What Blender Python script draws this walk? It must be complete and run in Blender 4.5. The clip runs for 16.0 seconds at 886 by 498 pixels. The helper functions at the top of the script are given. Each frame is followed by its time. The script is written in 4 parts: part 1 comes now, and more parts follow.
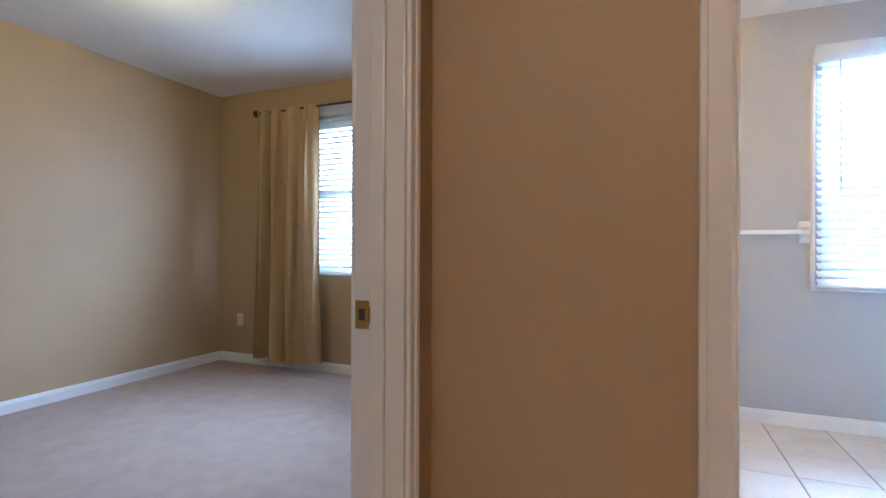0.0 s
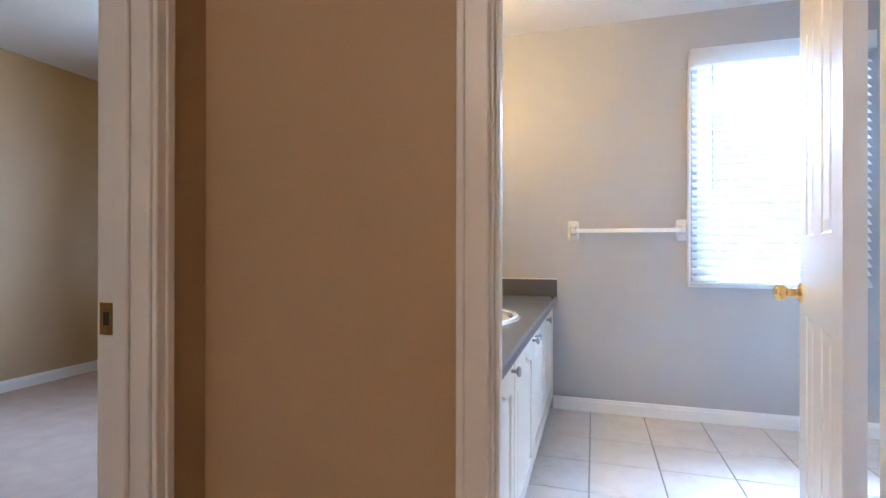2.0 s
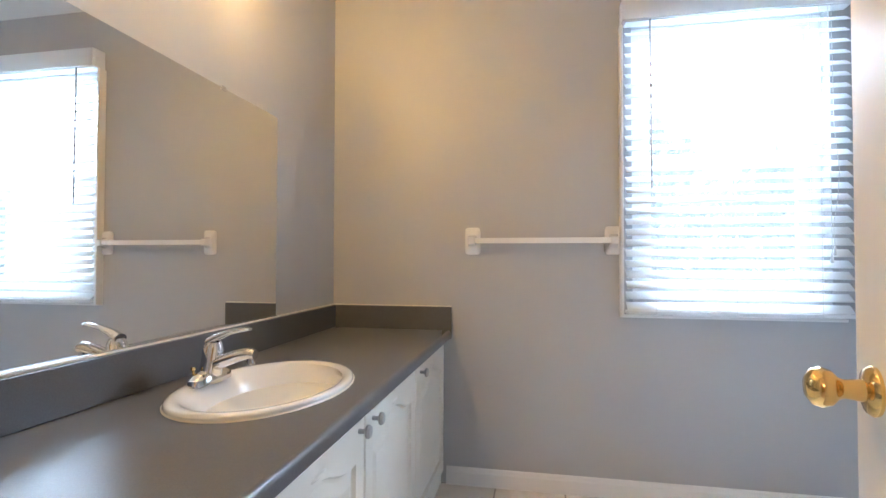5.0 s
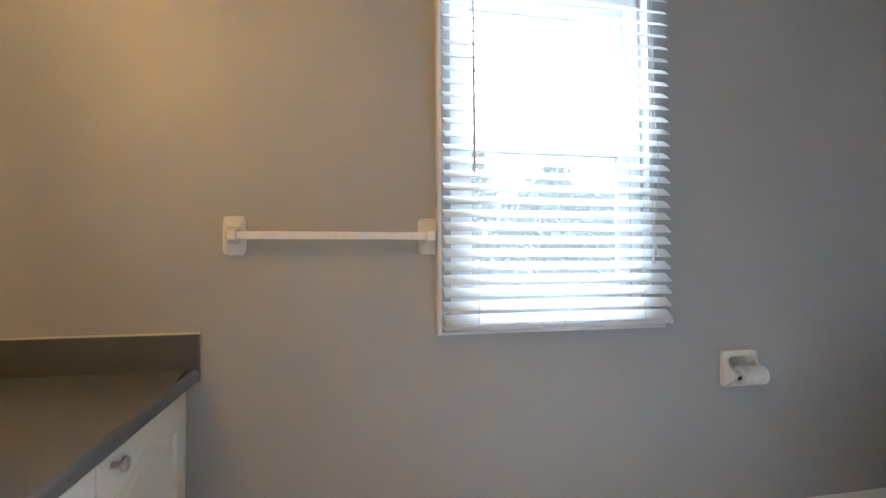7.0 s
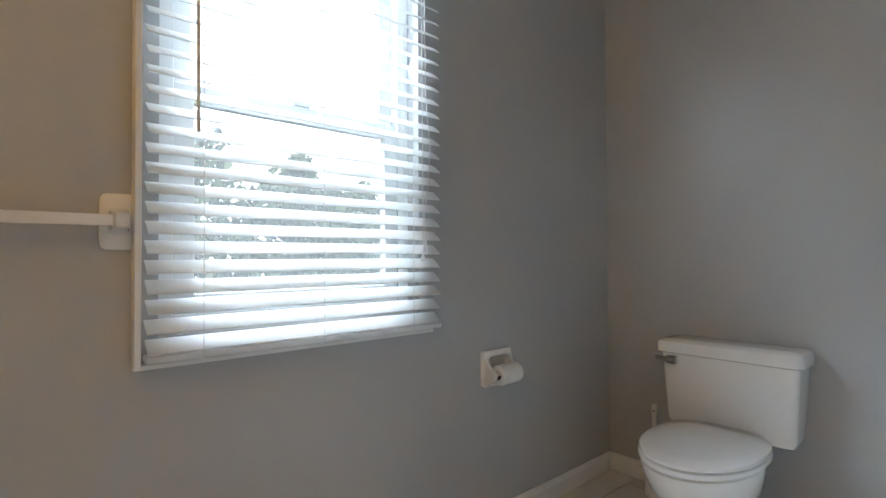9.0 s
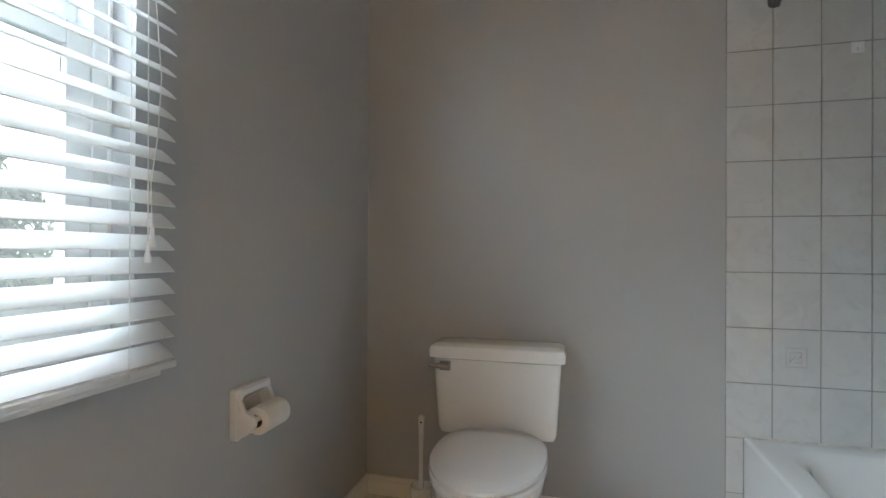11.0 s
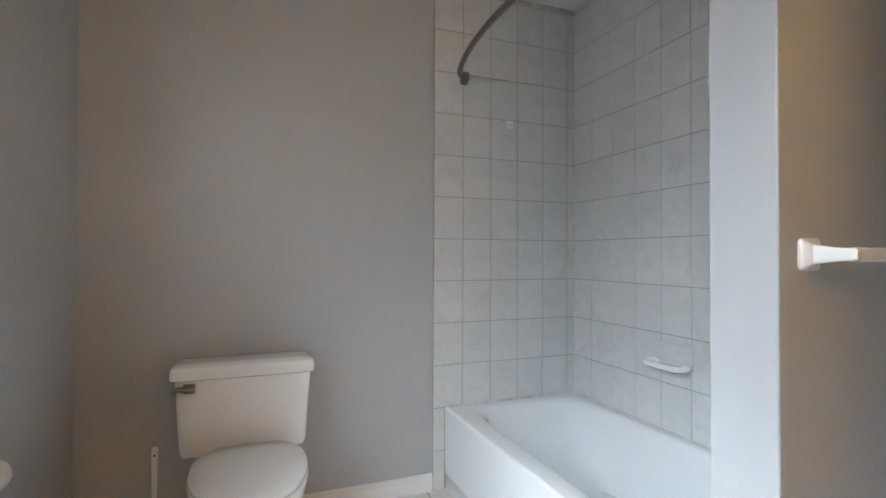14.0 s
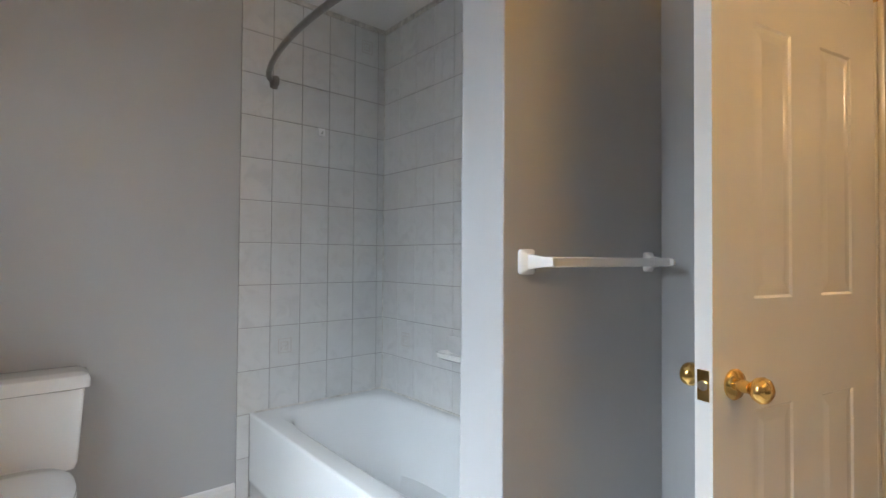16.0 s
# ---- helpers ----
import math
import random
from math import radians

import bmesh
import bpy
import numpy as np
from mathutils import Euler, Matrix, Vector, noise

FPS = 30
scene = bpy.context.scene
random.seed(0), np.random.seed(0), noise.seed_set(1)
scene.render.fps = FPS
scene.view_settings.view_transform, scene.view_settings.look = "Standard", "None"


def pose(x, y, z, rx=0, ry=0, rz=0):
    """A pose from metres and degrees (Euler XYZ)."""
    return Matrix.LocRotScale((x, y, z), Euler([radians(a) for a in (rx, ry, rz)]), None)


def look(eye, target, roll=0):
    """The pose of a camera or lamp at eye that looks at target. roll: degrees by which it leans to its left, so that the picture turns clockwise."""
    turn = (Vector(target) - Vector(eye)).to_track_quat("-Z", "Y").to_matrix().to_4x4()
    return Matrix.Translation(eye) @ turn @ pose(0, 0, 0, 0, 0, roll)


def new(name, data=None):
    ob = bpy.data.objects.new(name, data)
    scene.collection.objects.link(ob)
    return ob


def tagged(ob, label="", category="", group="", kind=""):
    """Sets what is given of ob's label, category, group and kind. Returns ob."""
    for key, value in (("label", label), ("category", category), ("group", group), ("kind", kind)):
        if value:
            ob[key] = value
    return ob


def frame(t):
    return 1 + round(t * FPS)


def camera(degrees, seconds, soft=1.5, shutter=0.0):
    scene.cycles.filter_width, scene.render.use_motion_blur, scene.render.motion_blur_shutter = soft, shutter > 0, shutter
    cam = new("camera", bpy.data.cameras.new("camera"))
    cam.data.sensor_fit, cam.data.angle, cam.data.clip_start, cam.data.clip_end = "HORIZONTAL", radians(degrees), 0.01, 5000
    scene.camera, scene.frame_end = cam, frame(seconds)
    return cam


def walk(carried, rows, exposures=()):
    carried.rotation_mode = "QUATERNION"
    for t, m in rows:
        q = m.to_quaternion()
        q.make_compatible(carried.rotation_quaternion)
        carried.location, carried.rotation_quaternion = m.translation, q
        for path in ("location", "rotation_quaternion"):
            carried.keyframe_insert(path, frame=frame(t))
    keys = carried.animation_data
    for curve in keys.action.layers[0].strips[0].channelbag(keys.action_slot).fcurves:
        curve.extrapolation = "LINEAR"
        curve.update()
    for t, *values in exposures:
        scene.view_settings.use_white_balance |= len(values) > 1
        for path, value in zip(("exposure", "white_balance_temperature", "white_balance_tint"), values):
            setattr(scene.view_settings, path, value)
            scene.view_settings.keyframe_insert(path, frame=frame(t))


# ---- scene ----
cam = camera(84.0, 16.0)
PATH = [
    (0, (2.076, 2.36, 1.032), (1.305, 4.206, 1.035), 0.2),
    (0.5, (2.19, 2.374, 1.031), (1.463, 4.238, 1.04), 0.1),
    (1, (2.279, 2.401, 1.036), (1.609, 4.285, 1.038), -0.1),
    (1.5, (2.354, 2.448, 1.037), (1.736, 4.35, 1.029), -0.0),
    (2, (2.408, 2.572, 1.024), (1.823, 4.485, 1.026), 0.1),
    (2.5, (2.455, 2.735, 0.996), (1.894, 4.655, 1.009), 0.3),
    (3, (2.5, 2.925, 1.0), (1.951, 4.848, 1.019), 0.3),
    (5.5, (2.583, 3.656, 1.064), (2.351, 5.642, 1.11), 0.0),
    (6, (2.583, 3.811, 1.067), (2.548, 5.81, 1.107), -0.1),
    (6.5, (2.6, 3.982, 1.053), (2.779, 5.974, 1.105), -0.1),
    (7, (2.619, 4.136, 1.057), (3.027, 6.094, 1.107), -0.3),
    (7.5, (2.628, 4.25, 1.056), (3.289, 6.136, 1.11), -0.5),
    (8, (2.641, 4.332, 1.073), (3.539, 6.119, 1.096), -0.2),
    (8.5, (2.685, 4.395, 1.059), (3.784, 6.066, 1.087), -0.2),
    (11, (2.964, 4.953, 1.07), (4.899, 5.458, 1.079), 0.3),
    (11.5, (2.986, 4.975, 1.074), (4.968, 5.238, 1.093), 0.3),
    (12, (2.977, 5.025, 1.087), (4.977, 5.037, 1.105), 0.2),
    (12.5, (2.936, 5.078, 1.117), (4.925, 4.873, 1.121), 0.1),
    (13, (2.887, 5.141, 1.107), (4.845, 4.735, 1.13), 0.2),
    (13.5, (2.827, 5.175, 1.111), (4.746, 4.61, 1.143), 0.2),
    (14, (2.779, 5.219, 1.122), (4.641, 4.489, 1.148), 0.2),
    (14.5, (2.719, 5.237, 1.128), (4.516, 4.361, 1.15), 0.3),
    (15, (2.666, 5.24, 1.134), (4.379, 4.207, 1.158), 0.3),
    (15.5, (2.639, 5.213, 1.136), (4.253, 4.032, 1.164), 0.4),
    (16, (2.614, 5.164, 1.133), (4.138, 3.869, 1.171), 0.4),
]
walk(cam, [(t, look(eye, target, roll)) for t, eye, target, roll in PATH],
     exposures=[(0, 1.37, 4550, 8), (3, 1.37, 4750, 9), (5.5, 0.82, 5350, 8), (7, 0.42, 5700, 7), (8.5, 0.0, 5950, 6),
                (11, -0.08, 6350, 6), (12.5, 0.12, 6400, 8), (14, 0.3, 6300, 9), (16, 0.2, 6250, 9)])

# ---- light ----
def daylight():
    world = bpy.data.worlds.new("sky")
    scene.world = world
    world.use_nodes = True
    nt = world.node_tree
    sky = nt.nodes.new("ShaderNodeTexSky")
    sky.sky_type = "NISHITA"
    sky.sun_disc = False
    sky.sun_elevation = radians(50)
    sky.sun_rotation = radians(200)
    sky.dust_density = 3.0
    bg = nt.nodes["Background"]
    bg.inputs["Strength"].default_value = 0.15
    nt.links.new(sky.outputs[0], bg.inputs[0])
    sun = new("sun", bpy.data.lights.new("sun", "SUN"))
    sun.data.energy, sun.data.angle, sun.data.color = 3.0, radians(15), (1, 0.96, 0.9)
    sun.matrix_world = look((0, -20, 30), (3, 5, 0))


def area(name, m, sx, sy, watts, col):
    ob = new(name, bpy.data.lights.new(name, "AREA"))
    d = ob.data
    d.shape, d.size, d.size_y, d.energy, d.color = "RECTANGLE", sx, sy, watts, col
    ob.matrix_world = m
    return ob


def bulb(name, at, watts, col, r=0.03):
    ob = new(name, bpy.data.lights.new(name, "POINT"))
    ob.data.energy, ob.data.color, ob.data.shadow_soft_size = watts, col, r
    ob.location = at
    return ob


# plan, in metres
XL, XR, YW, YD, YH, CEIL = 1.585, 5.0, 5.83, 3.54, 3.46, 2.447
YB = 3.585                                   # long wall of the tub alcove
PX0, PX1, PY = 3.394, 3.54, 4.318          # partition beside the tub
BX0, BX1, BY1 = -1.614, 1.461, 5.80          # bedroom
HX0 = 1.586                                  # side wall of the hall
DX0, DX1, DTOP = 2.233, 2.85, 2.04           # bathroom doorway
WX0, WX1, WZ0, WZ1 = 3.0, 3.79, 0.87, 2.12   # bathroom window opening
VX0, VX1, VZ0, VZ1 = -0.95, 0.45, 0.82, 2.17 # bedroom window opening
WARM = (1.0, 0.53, 0.14)

daylight()
area("window_top_daylight", look((3.395, YW + 0.155, 1.94), (3.395, YW - 0.845, 1.25)), 0.68, 0.16, 14, (0.78, 0.89, 1.0))
sky_in = area("window_daylight", look((3.395, YW + 0.16, 1.5), (3.67, YW - 0.84, 0.56)), 0.72, 0.8, 14, (0.78, 0.89, 1.0))
sky_in.data.spread = radians(80)
for zz in (1.72, 1.44, 1.16):
    strip = area("window_zenith_light", look((3.395, YW + 0.155, zz), (3.395, YW - 0.345, zz - 0.9)), 0.7, 0.05, 3.1, (0.80, 0.90, 1.0))
    strip.data.spread = radians(72)
area("window_glow", look((3.395, YW + 0.17, 1.5), (3.395, 0, 1.5)), 0.75, 1.2, 1.5, (0.85, 0.93, 1.0))
bed_in = area("bedroom_daylight", look((0.15, BY1 + 0.05, 1.5), (-0.6, 3.3, 0.3)), 0.55, 1.1, 19, (0.80, 0.90, 1.0))
bed_in.data.spread = radians(150)
for yy in (4.84, 4.62, 4.40):
    bulb("vanity_bulb", (1.735, yy, 2.08), 5.6, WARM)
bulb("bedroom_bulb", (-0.28, 4.07, 2.36), 8, (1.0, 0.66, 0.20), 0.08)
bulb("hall_bulb", (1.95, 1.0, 2.2), 16, (1.0, 0.68, 0.40), 0.08)


# ---- materials ----
def mat(name, col, rough=0.6, metal=0.0, var=0.08, scale=8.0, bump=0.0, bscale=200.0, coat=0.0, spec=0.5, rand=0.0, island=False):
    m = bpy.data.materials.new(name)
    m.use_nodes = True
    nt = m.node_tree
    b = nt.nodes["Principled BSDF"]
    b.inputs["Roughness"].default_value = rough
    b.inputs["Metallic"].default_value = metal
    b.inputs["Coat Weight"].default_value = coat
    b.inputs["Coat Roughness"].default_value = 0.05
    b.inputs["Specular IOR Level"].default_value = spec
    tc = nt.nodes.new("ShaderNodeTexCoord")
    n1 = nt.nodes.new("ShaderNodeTexNoise")
    n1.inputs["Scale"].default_value, n1.inputs["Detail"].default_value = scale, 6
    nt.links.new(tc.outputs["Object"], n1.inputs["Vector"])
    n2 = nt.nodes.new("ShaderNodeTexNoise")
    n2.inputs["Scale"].default_value, n2.inputs["Detail"].default_value = bscale, 3
    nt.links.new(tc.outputs["Object"], n2.inputs["Vector"])
    mr = nt.nodes.new("ShaderNodeMapRange")
    mr.inputs[1].default_value, mr.inputs[2].default_value = 0.3, 0.7
    mr.inputs[3].default_value, mr.inputs[4].default_value = 1 - var, 1 + var
    nt.links.new(n1.outputs[0], mr.inputs[0])
    last = mr.outputs[0]
    if rand:
        src = nt.nodes.new("ShaderNodeNewGeometry").outputs["Random Per Island"] if island else nt.nodes.new("ShaderNodeObjectInfo").outputs["Random"]
        r2 = nt.nodes.new("ShaderNodeMapRange")
        r2.inputs[3].default_value, r2.inputs[4].default_value = 1 - rand, 1 + rand
        nt.links.new(src, r2.inputs[0])
        mu = nt.nodes.new("ShaderNodeMath")
        mu.operation = "MULTIPLY"
        nt.links.new(last, mu.inputs[0])
        nt.links.new(r2.outputs[0], mu.inputs[1])
        last = mu.outputs[0]
    vm = nt.nodes.new("ShaderNodeVectorMath")
    vm.operation = "SCALE"
    vm.inputs[0].default_value = col
    nt.links.new(last, vm.inputs["Scale"])
    nt.links.new(vm.outputs[0], b.inputs["Base Color"])
    if bump:
        bp = nt.nodes.new("ShaderNodeBump")
        bp.inputs["Strength"].default_value, bp.inputs["Distance"].default_value = bump, 0.002
        nt.links.new(n2.outputs[0], bp.inputs["Height"])
        nt.links.new(bp.outputs[0], b.inputs["Normal"])
    return m


def marbled(name, col, vein, rough, scale, coat=0.0):
    """A glazed tile with soft veins."""
    m = mat(name, col, rough, var=0.03, coat=coat, rand=0.025)
    nt = m.node_tree
    b = nt.nodes["Principled BSDF"]
    tc = nt.nodes.new("ShaderNodeTexCoord")
    oi = nt.nodes.new("ShaderNodeObjectInfo")
    ad = nt.nodes.new("ShaderNodeVectorMath")
    ad.operation = "MULTIPLY_ADD"
    ad.inputs[1].default_value = (1, 1, 1)
    sc = nt.nodes.new("ShaderNodeMath")
    sc.operation = "MULTIPLY"
    sc.inputs[1].default_value = 40
    nt.links.new(oi.outputs["Random"], sc.inputs[0])
    nt.links.new(tc.outputs["Object"], ad.inputs[0])
    nt.links.new(sc.outputs[0], ad.inputs[2])
    n = nt.nodes.new("ShaderNodeTexNoise")
    n.inputs["Scale"].default_value, n.inputs["Detail"].default_value, n.inputs["Distortion"].default_value = scale, 4, 1.5
    nt.links.new(ad.outputs[0], n.inputs["Vector"])
    r = nt.nodes.new("ShaderNodeValToRGB")
    r.color_ramp.elements[0].position, r.color_ramp.elements[0].color = 0.5, (0, 0, 0, 1)
    r.color_ramp.elements[1].position, r.color_ramp.elements[1].color = 0.68, (1, 1, 1, 1)
    nt.links.new(n.outputs[0], r.inputs[0])
    old = b.inputs["Base Color"].links[0].from_socket
    mx = nt.nodes.new("ShaderNodeMix")
    mx.data_type = "RGBA"
    nt.links.new(r.outputs[0], mx.inputs[0])
    nt.links.new(old, mx.inputs[6])
    mx.inputs[7].default_value = (*vein, 1)
    nt.links.new(mx.outputs[2], b.inputs["Base Color"])
    return m


GREY = mat("grey_wall_paint", (0.455, 0.457, 0.46), 0.42, var=0.025, scale=2.5, bump=0.10, bscale=160, spec=0.35)
TAN = mat("tan_wall_paint", (0.47, 0.345, 0.20), 0.5, var=0.03, scale=2.5, bump=0.10, bscale=160, spec=0.3)
CEILING = mat("textured_ceiling_paint", (0.78, 0.77, 0.75), 0.85, var=0.03, scale=3, bump=0.9, bscale=90)
TRIM = mat("white_trim_paint", (0.80, 0.79, 0.77), 0.3, var=0.02, scale=5, bump=0.04, bscale=60)
DOORPAINT = mat("white_door_paint", (0.80, 0.79, 0.77), 0.24, var=0.02, scale=4, bump=0.05, bscale=50)
CABINET = mat("cream_cabinet_lacquer", (0.80, 0.76, 0.67), 0.33, var=0.03, scale=5, bump=0.03, bscale=60)
LAMINATE = mat("dark_grey_laminate", (0.115, 0.115, 0.122), 0.3, var=0.12, scale=350, bump=0.05, bscale=400, spec=0.5)
CERAMIC = mat("white_ceramic", (0.82, 0.81, 0.79), 0.09, var=0.012, scale=4, coat=0.4)
ACRYLIC = mat("white_tub_enamel", (0.76, 0.77, 0.77), 0.14, var=0.015, scale=3, coat=0.3)
SEATM = mat("white_toilet_seat", (0.84, 0.84, 0.84), 0.16, var=0.012, scale=4, coat=0.2)
CHROME = mat("chrome", (0.82, 0.82, 0.83), 0.07, 1.0, var=0.02)
NICKEL = mat("brushed_nickel", (0.50, 0.48, 0.45), 0.28, 1.0, var=0.06, scale=60)
# the rod's own dull steel; on the flush lever, a painted dark reflection
STEEL = mat("dull_rod_steel_and_dark_reflection", (0.30, 0.28, 0.26), 0.3, 1.0, var=0.08, scale=40)
BRASS = mat("polished_brass", (0.80, 0.55, 0.20), 0.14, 1.0, var=0.05, scale=30)
BRONZE = mat("aged_brass", (0.36, 0.28, 0.17), 0.35, 1.0, var=0.1, scale=30)
# near black: the weatherstrip's own colour, and painted shade for small holes
DARK = mat("dark_strip_and_hole_shade", (0.03, 0.027, 0.025), 0.8, var=0.1)
GROUT = mat("grey_grout", (0.32, 0.31, 0.30), 0.85, var=0.15, scale=25, bump=0.3, bscale=300)
FGROUT = mat("floor_grout", (0.30, 0.285, 0.27), 0.9, var=0.15, scale=25, bump=0.3, bscale=300)
CAULK = mat("aged_caulk", (0.55, 0.53, 0.49), 0.6, var=0.25, scale=30)
TILE = marbled("white_marbled_wall_tile", (0.64, 0.637, 0.628), (0.60, 0.596, 0.588), 0.16, 11, 0.3)
FTILE = marbled("cream_floor_tile", (0.74, 0.71, 0.67), (0.69, 0.655, 0.61), 0.22, 6, 0.15)
DECO = mat("raised_tile_motif", (0.565, 0.535, 0.51), 0.25, var=0.05, scale=40)
CARPET = mat("beige_carpet", (0.46, 0.365, 0.31), 0.95, var=0.07, scale=9, bump=1.0, bscale=420, spec=0.1)
CLOTH = mat("tan_curtain_cloth", (0.47, 0.33, 0.165), 0.85, var=0.06, scale=30, bump=0.3, bscale=500, spec=0.15)
IRON = mat("dark_iron", (0.05, 0.04, 0.035), 0.45, 0.7, var=0.1)
SLAT = mat("white_blind_slat", (0.86, 0.86, 0.86), 0.3, var=0.02, scale=8)


def translucent(m, share):
    """Lets part of the light shine through a thin material."""
    nt = m.node_tree
    b = nt.nodes["Principled BSDF"]
    tr = nt.nodes.new("ShaderNodeBsdfTranslucent")
    tr.inputs["Color"].default_value = (0.86, 0.87, 0.86, 1)
    mx = nt.nodes.new("ShaderNodeMixShader")
    mx.inputs[0].default_value = share
    nt.links.new(b.outputs[0], mx.inputs[1])
    nt.links.new(tr.outputs[0], mx.inputs[2])
    nt.links.new(mx.outputs[0], nt.nodes["Material Output"].inputs["Surface"])


translucent(SLAT, 0.55)
translucent(CLOTH, 0.08)
VINYL = mat("white_window_vinyl", (0.82, 0.83, 0.83), 0.3, var=0.015)
PAPER = mat("toilet_paper", (0.84, 0.83, 0.81), 0.95, var=0.03, scale=40, bump=0.3, bscale=250, spec=0.1)
CARD = mat("brown_cardboard", (0.16, 0.11, 0.07), 0.9)
PLASTIC = mat("ivory_plastic", (0.75, 0.71, 0.62), 0.35, var=0.02)
CORD = mat("white_cord", (0.78, 0.77, 0.74), 0.8, var=0.03)
LEAF = mat("tree_leaves", (0.12, 0.17, 0.07), 0.6, var=0.3, scale=3, rand=0.35, island=True)
BARK = mat("tree_bark", (0.10, 0.075, 0.055), 0.9, var=0.3, scale=12, bump=0.8, bscale=40)
GRASS = mat("lawn", (0.06, 0.10, 0.035), 0.9, var=0.35, scale=1.2)
SIDING = mat("outer_wall_stucco", (0.5, 0.47, 0.42), 0.9, var=0.06, scale=3)
MIRROR = mat("mirror_silver", (0.88, 0.89, 0.88), 0.008, 1.0, var=0.0)


def glass_material():
    m = bpy.data.materials.new("window_glass")
    m.use_nodes = True
    b = m.node_tree.nodes["Principled BSDF"]
    b.inputs["Transmission Weight"].default_value = 1.0
    b.inputs["Roughness"].default_value = 0.0
    b.inputs["IOR"].default_value = 1.45
    return m


def glow(name, col, strength):
    m = bpy.data.materials.new(name)
    m.use_nodes = True
    b = m.node_tree.nodes["Principled BSDF"]
    b.inputs["Base Color"].default_value = (0.85, 0.82, 0.75, 1)
    b.inputs["Emission Color"].default_value = (*col, 1)
    b.inputs["Emission Strength"].default_value = strength
    b.inputs["Roughness"].default_value = 0.3
    return m


GLASS = glass_material()
SHADEGLOW = glow("lit_opal_glass", (1.0, 0.72, 0.36), 2.2)
DOMEGLOW = glow("lit_ceiling_dome", (1.0, 0.75, 0.35), 2.5)


# ---- mesh helpers ----
def part(name, bm, material, parent=None, label="", smooth=False):
    me = bpy.data.meshes.new(name)
    bmesh.ops.recalc_face_normals(bm, faces=bm.faces)
    bm.to_mesh(me)
    bm.free()
    me.materials.append(material)
    if smooth:
        for p in me.polygons:
            p.use_smooth = True
        me.set_sharp_from_angle(angle=radians(40))
    ob = new(name, me)
    if parent is not None:
        ob.parent = parent
        ob.matrix_parent_inverse = parent.matrix_basis.inverted()
    if label:
        ob["label"] = label
    return ob


def empty(name, x, y, z):
    ob = new(name)
    ob.empty_display_size = 0.05
    ob.location = (x, y, z)
    return ob


def box(x0, x1, y0, y1, z0, z1, bev=0.0, bm=None, seg=2):
    own = bm is None
    t = bmesh.new()
    r = bmesh.ops.create_cube(t, size=1)
    for v in r["verts"]:
        v.co = ((x0 + x1) / 2 + v.co.x * (x1 - x0), (y0 + y1) / 2 + v.co.y * (y1 - y0), (z0 + z1) / 2 + v.co.z * (z1 - z0))
    if bev:
        bmesh.ops.bevel(t, geom=t.edges[:], offset=bev, segments=seg, affect="EDGES", profile=0.5)
    if own:
        return t
    return join(bm, t)


def join(bm, other):
    me = bpy.data.meshes.new("tmp")
    other.to_mesh(me)
    other.free()
    bm.from_mesh(me)
    bpy.data.meshes.remove(me)
    return bm


def boxes(rows, bev=0.0):
    bm = bmesh.new()
    for r in rows:
        box(*r, bev=bev, bm=bm)
    return bm


def lathe(profile, m=None, n=32, bm=None):
    """Turns (radius, height) pairs round the z axis."""
    bm = bm or bmesh.new()
    m = m or Matrix()
    rings = []
    for r, z in profile:
        if r < 1e-5:
            rings.append([bm.verts.new(m @ Vector((0, 0, z)))])
        else:
            rings.append([bm.verts.new(m @ Vector((r * math.cos(2 * math.pi * i / n), r * math.sin(2 * math.pi * i / n), z))) for i in range(n)])
    for a, b in zip(rings, rings[1:]):
        for i in range(n):
            j = (i + 1) % n
            if len(a) == 1 and len(b) == 1:
                continue
            if len(a) == 1:
                bm.faces.new((a[0], b[i], b[j]))
            elif len(b) == 1:
                bm.faces.new((a[i], a[j], b[0]))
            else:
                bm.faces.new((a[i], a[j], b[j], b[i]))
    return bm


def loft(rings, cap0=True, cap1=True, bm=None):
    """Skins closed rings of equal count."""
    bm = bm or bmesh.new()
    rs = [[bm.verts.new(p) for p in ring] for ring in rings]
    n = len(rs[0])
    for a, b in zip(rs, rs[1:]):
        for i in range(n):
            j = (i + 1) % n
            bm.faces.new((a[i], a[j], b[j], b[i]))
    if cap0:
        bm.faces.new(rs[0][::-1])
    if cap1:
        bm.faces.new(rs[-1])
    return bm


def tube(points, r, n=10, bm=None):
    pts = [Vector(p) for p in points]
    rings = []
    for i, p in enumerate(pts):
        d = (pts[min(i + 1, len(pts) - 1)] - pts[max(i - 1, 0)]).normalized()
        u = d.cross(Vector((0, 0, 1)) if abs(d.z) < 0.9 else Vector((1, 0, 0))).normalized()
        w = d.cross(u)
        rr = r[i] if isinstance(r, (list, tuple)) else r
        rings.append([p + rr * (u * math.cos(2 * math.pi * k / n) + w * math.sin(2 * math.pi * k / n)) for k in range(n)])
    return loft(rings, bm=bm)


def superellipse(cx, cy, z, a, b, e=2.0, n=48):
    out = []
    for i in range(n):
        t = 2 * math.pi * i / n
        c, s = math.cos(t), math.sin(t)
        out.append(Vector((cx + a * math.copysign(abs(c) ** (2 / e), c), cy + b * math.copysign(abs(s) ** (2 / e), s), z)))
    return out


def aim(at, direction):
    """A frame at a place with its z axis along a direction."""
    return Matrix.Translation(at) @ Vector(direction).to_track_quat("Z", "Y").to_matrix().to_4x4()


# ---- the large structure ----
def setting(name, bm, material, label, category):
    return tagged(part(name, bm, material), label, category, kind="structure")


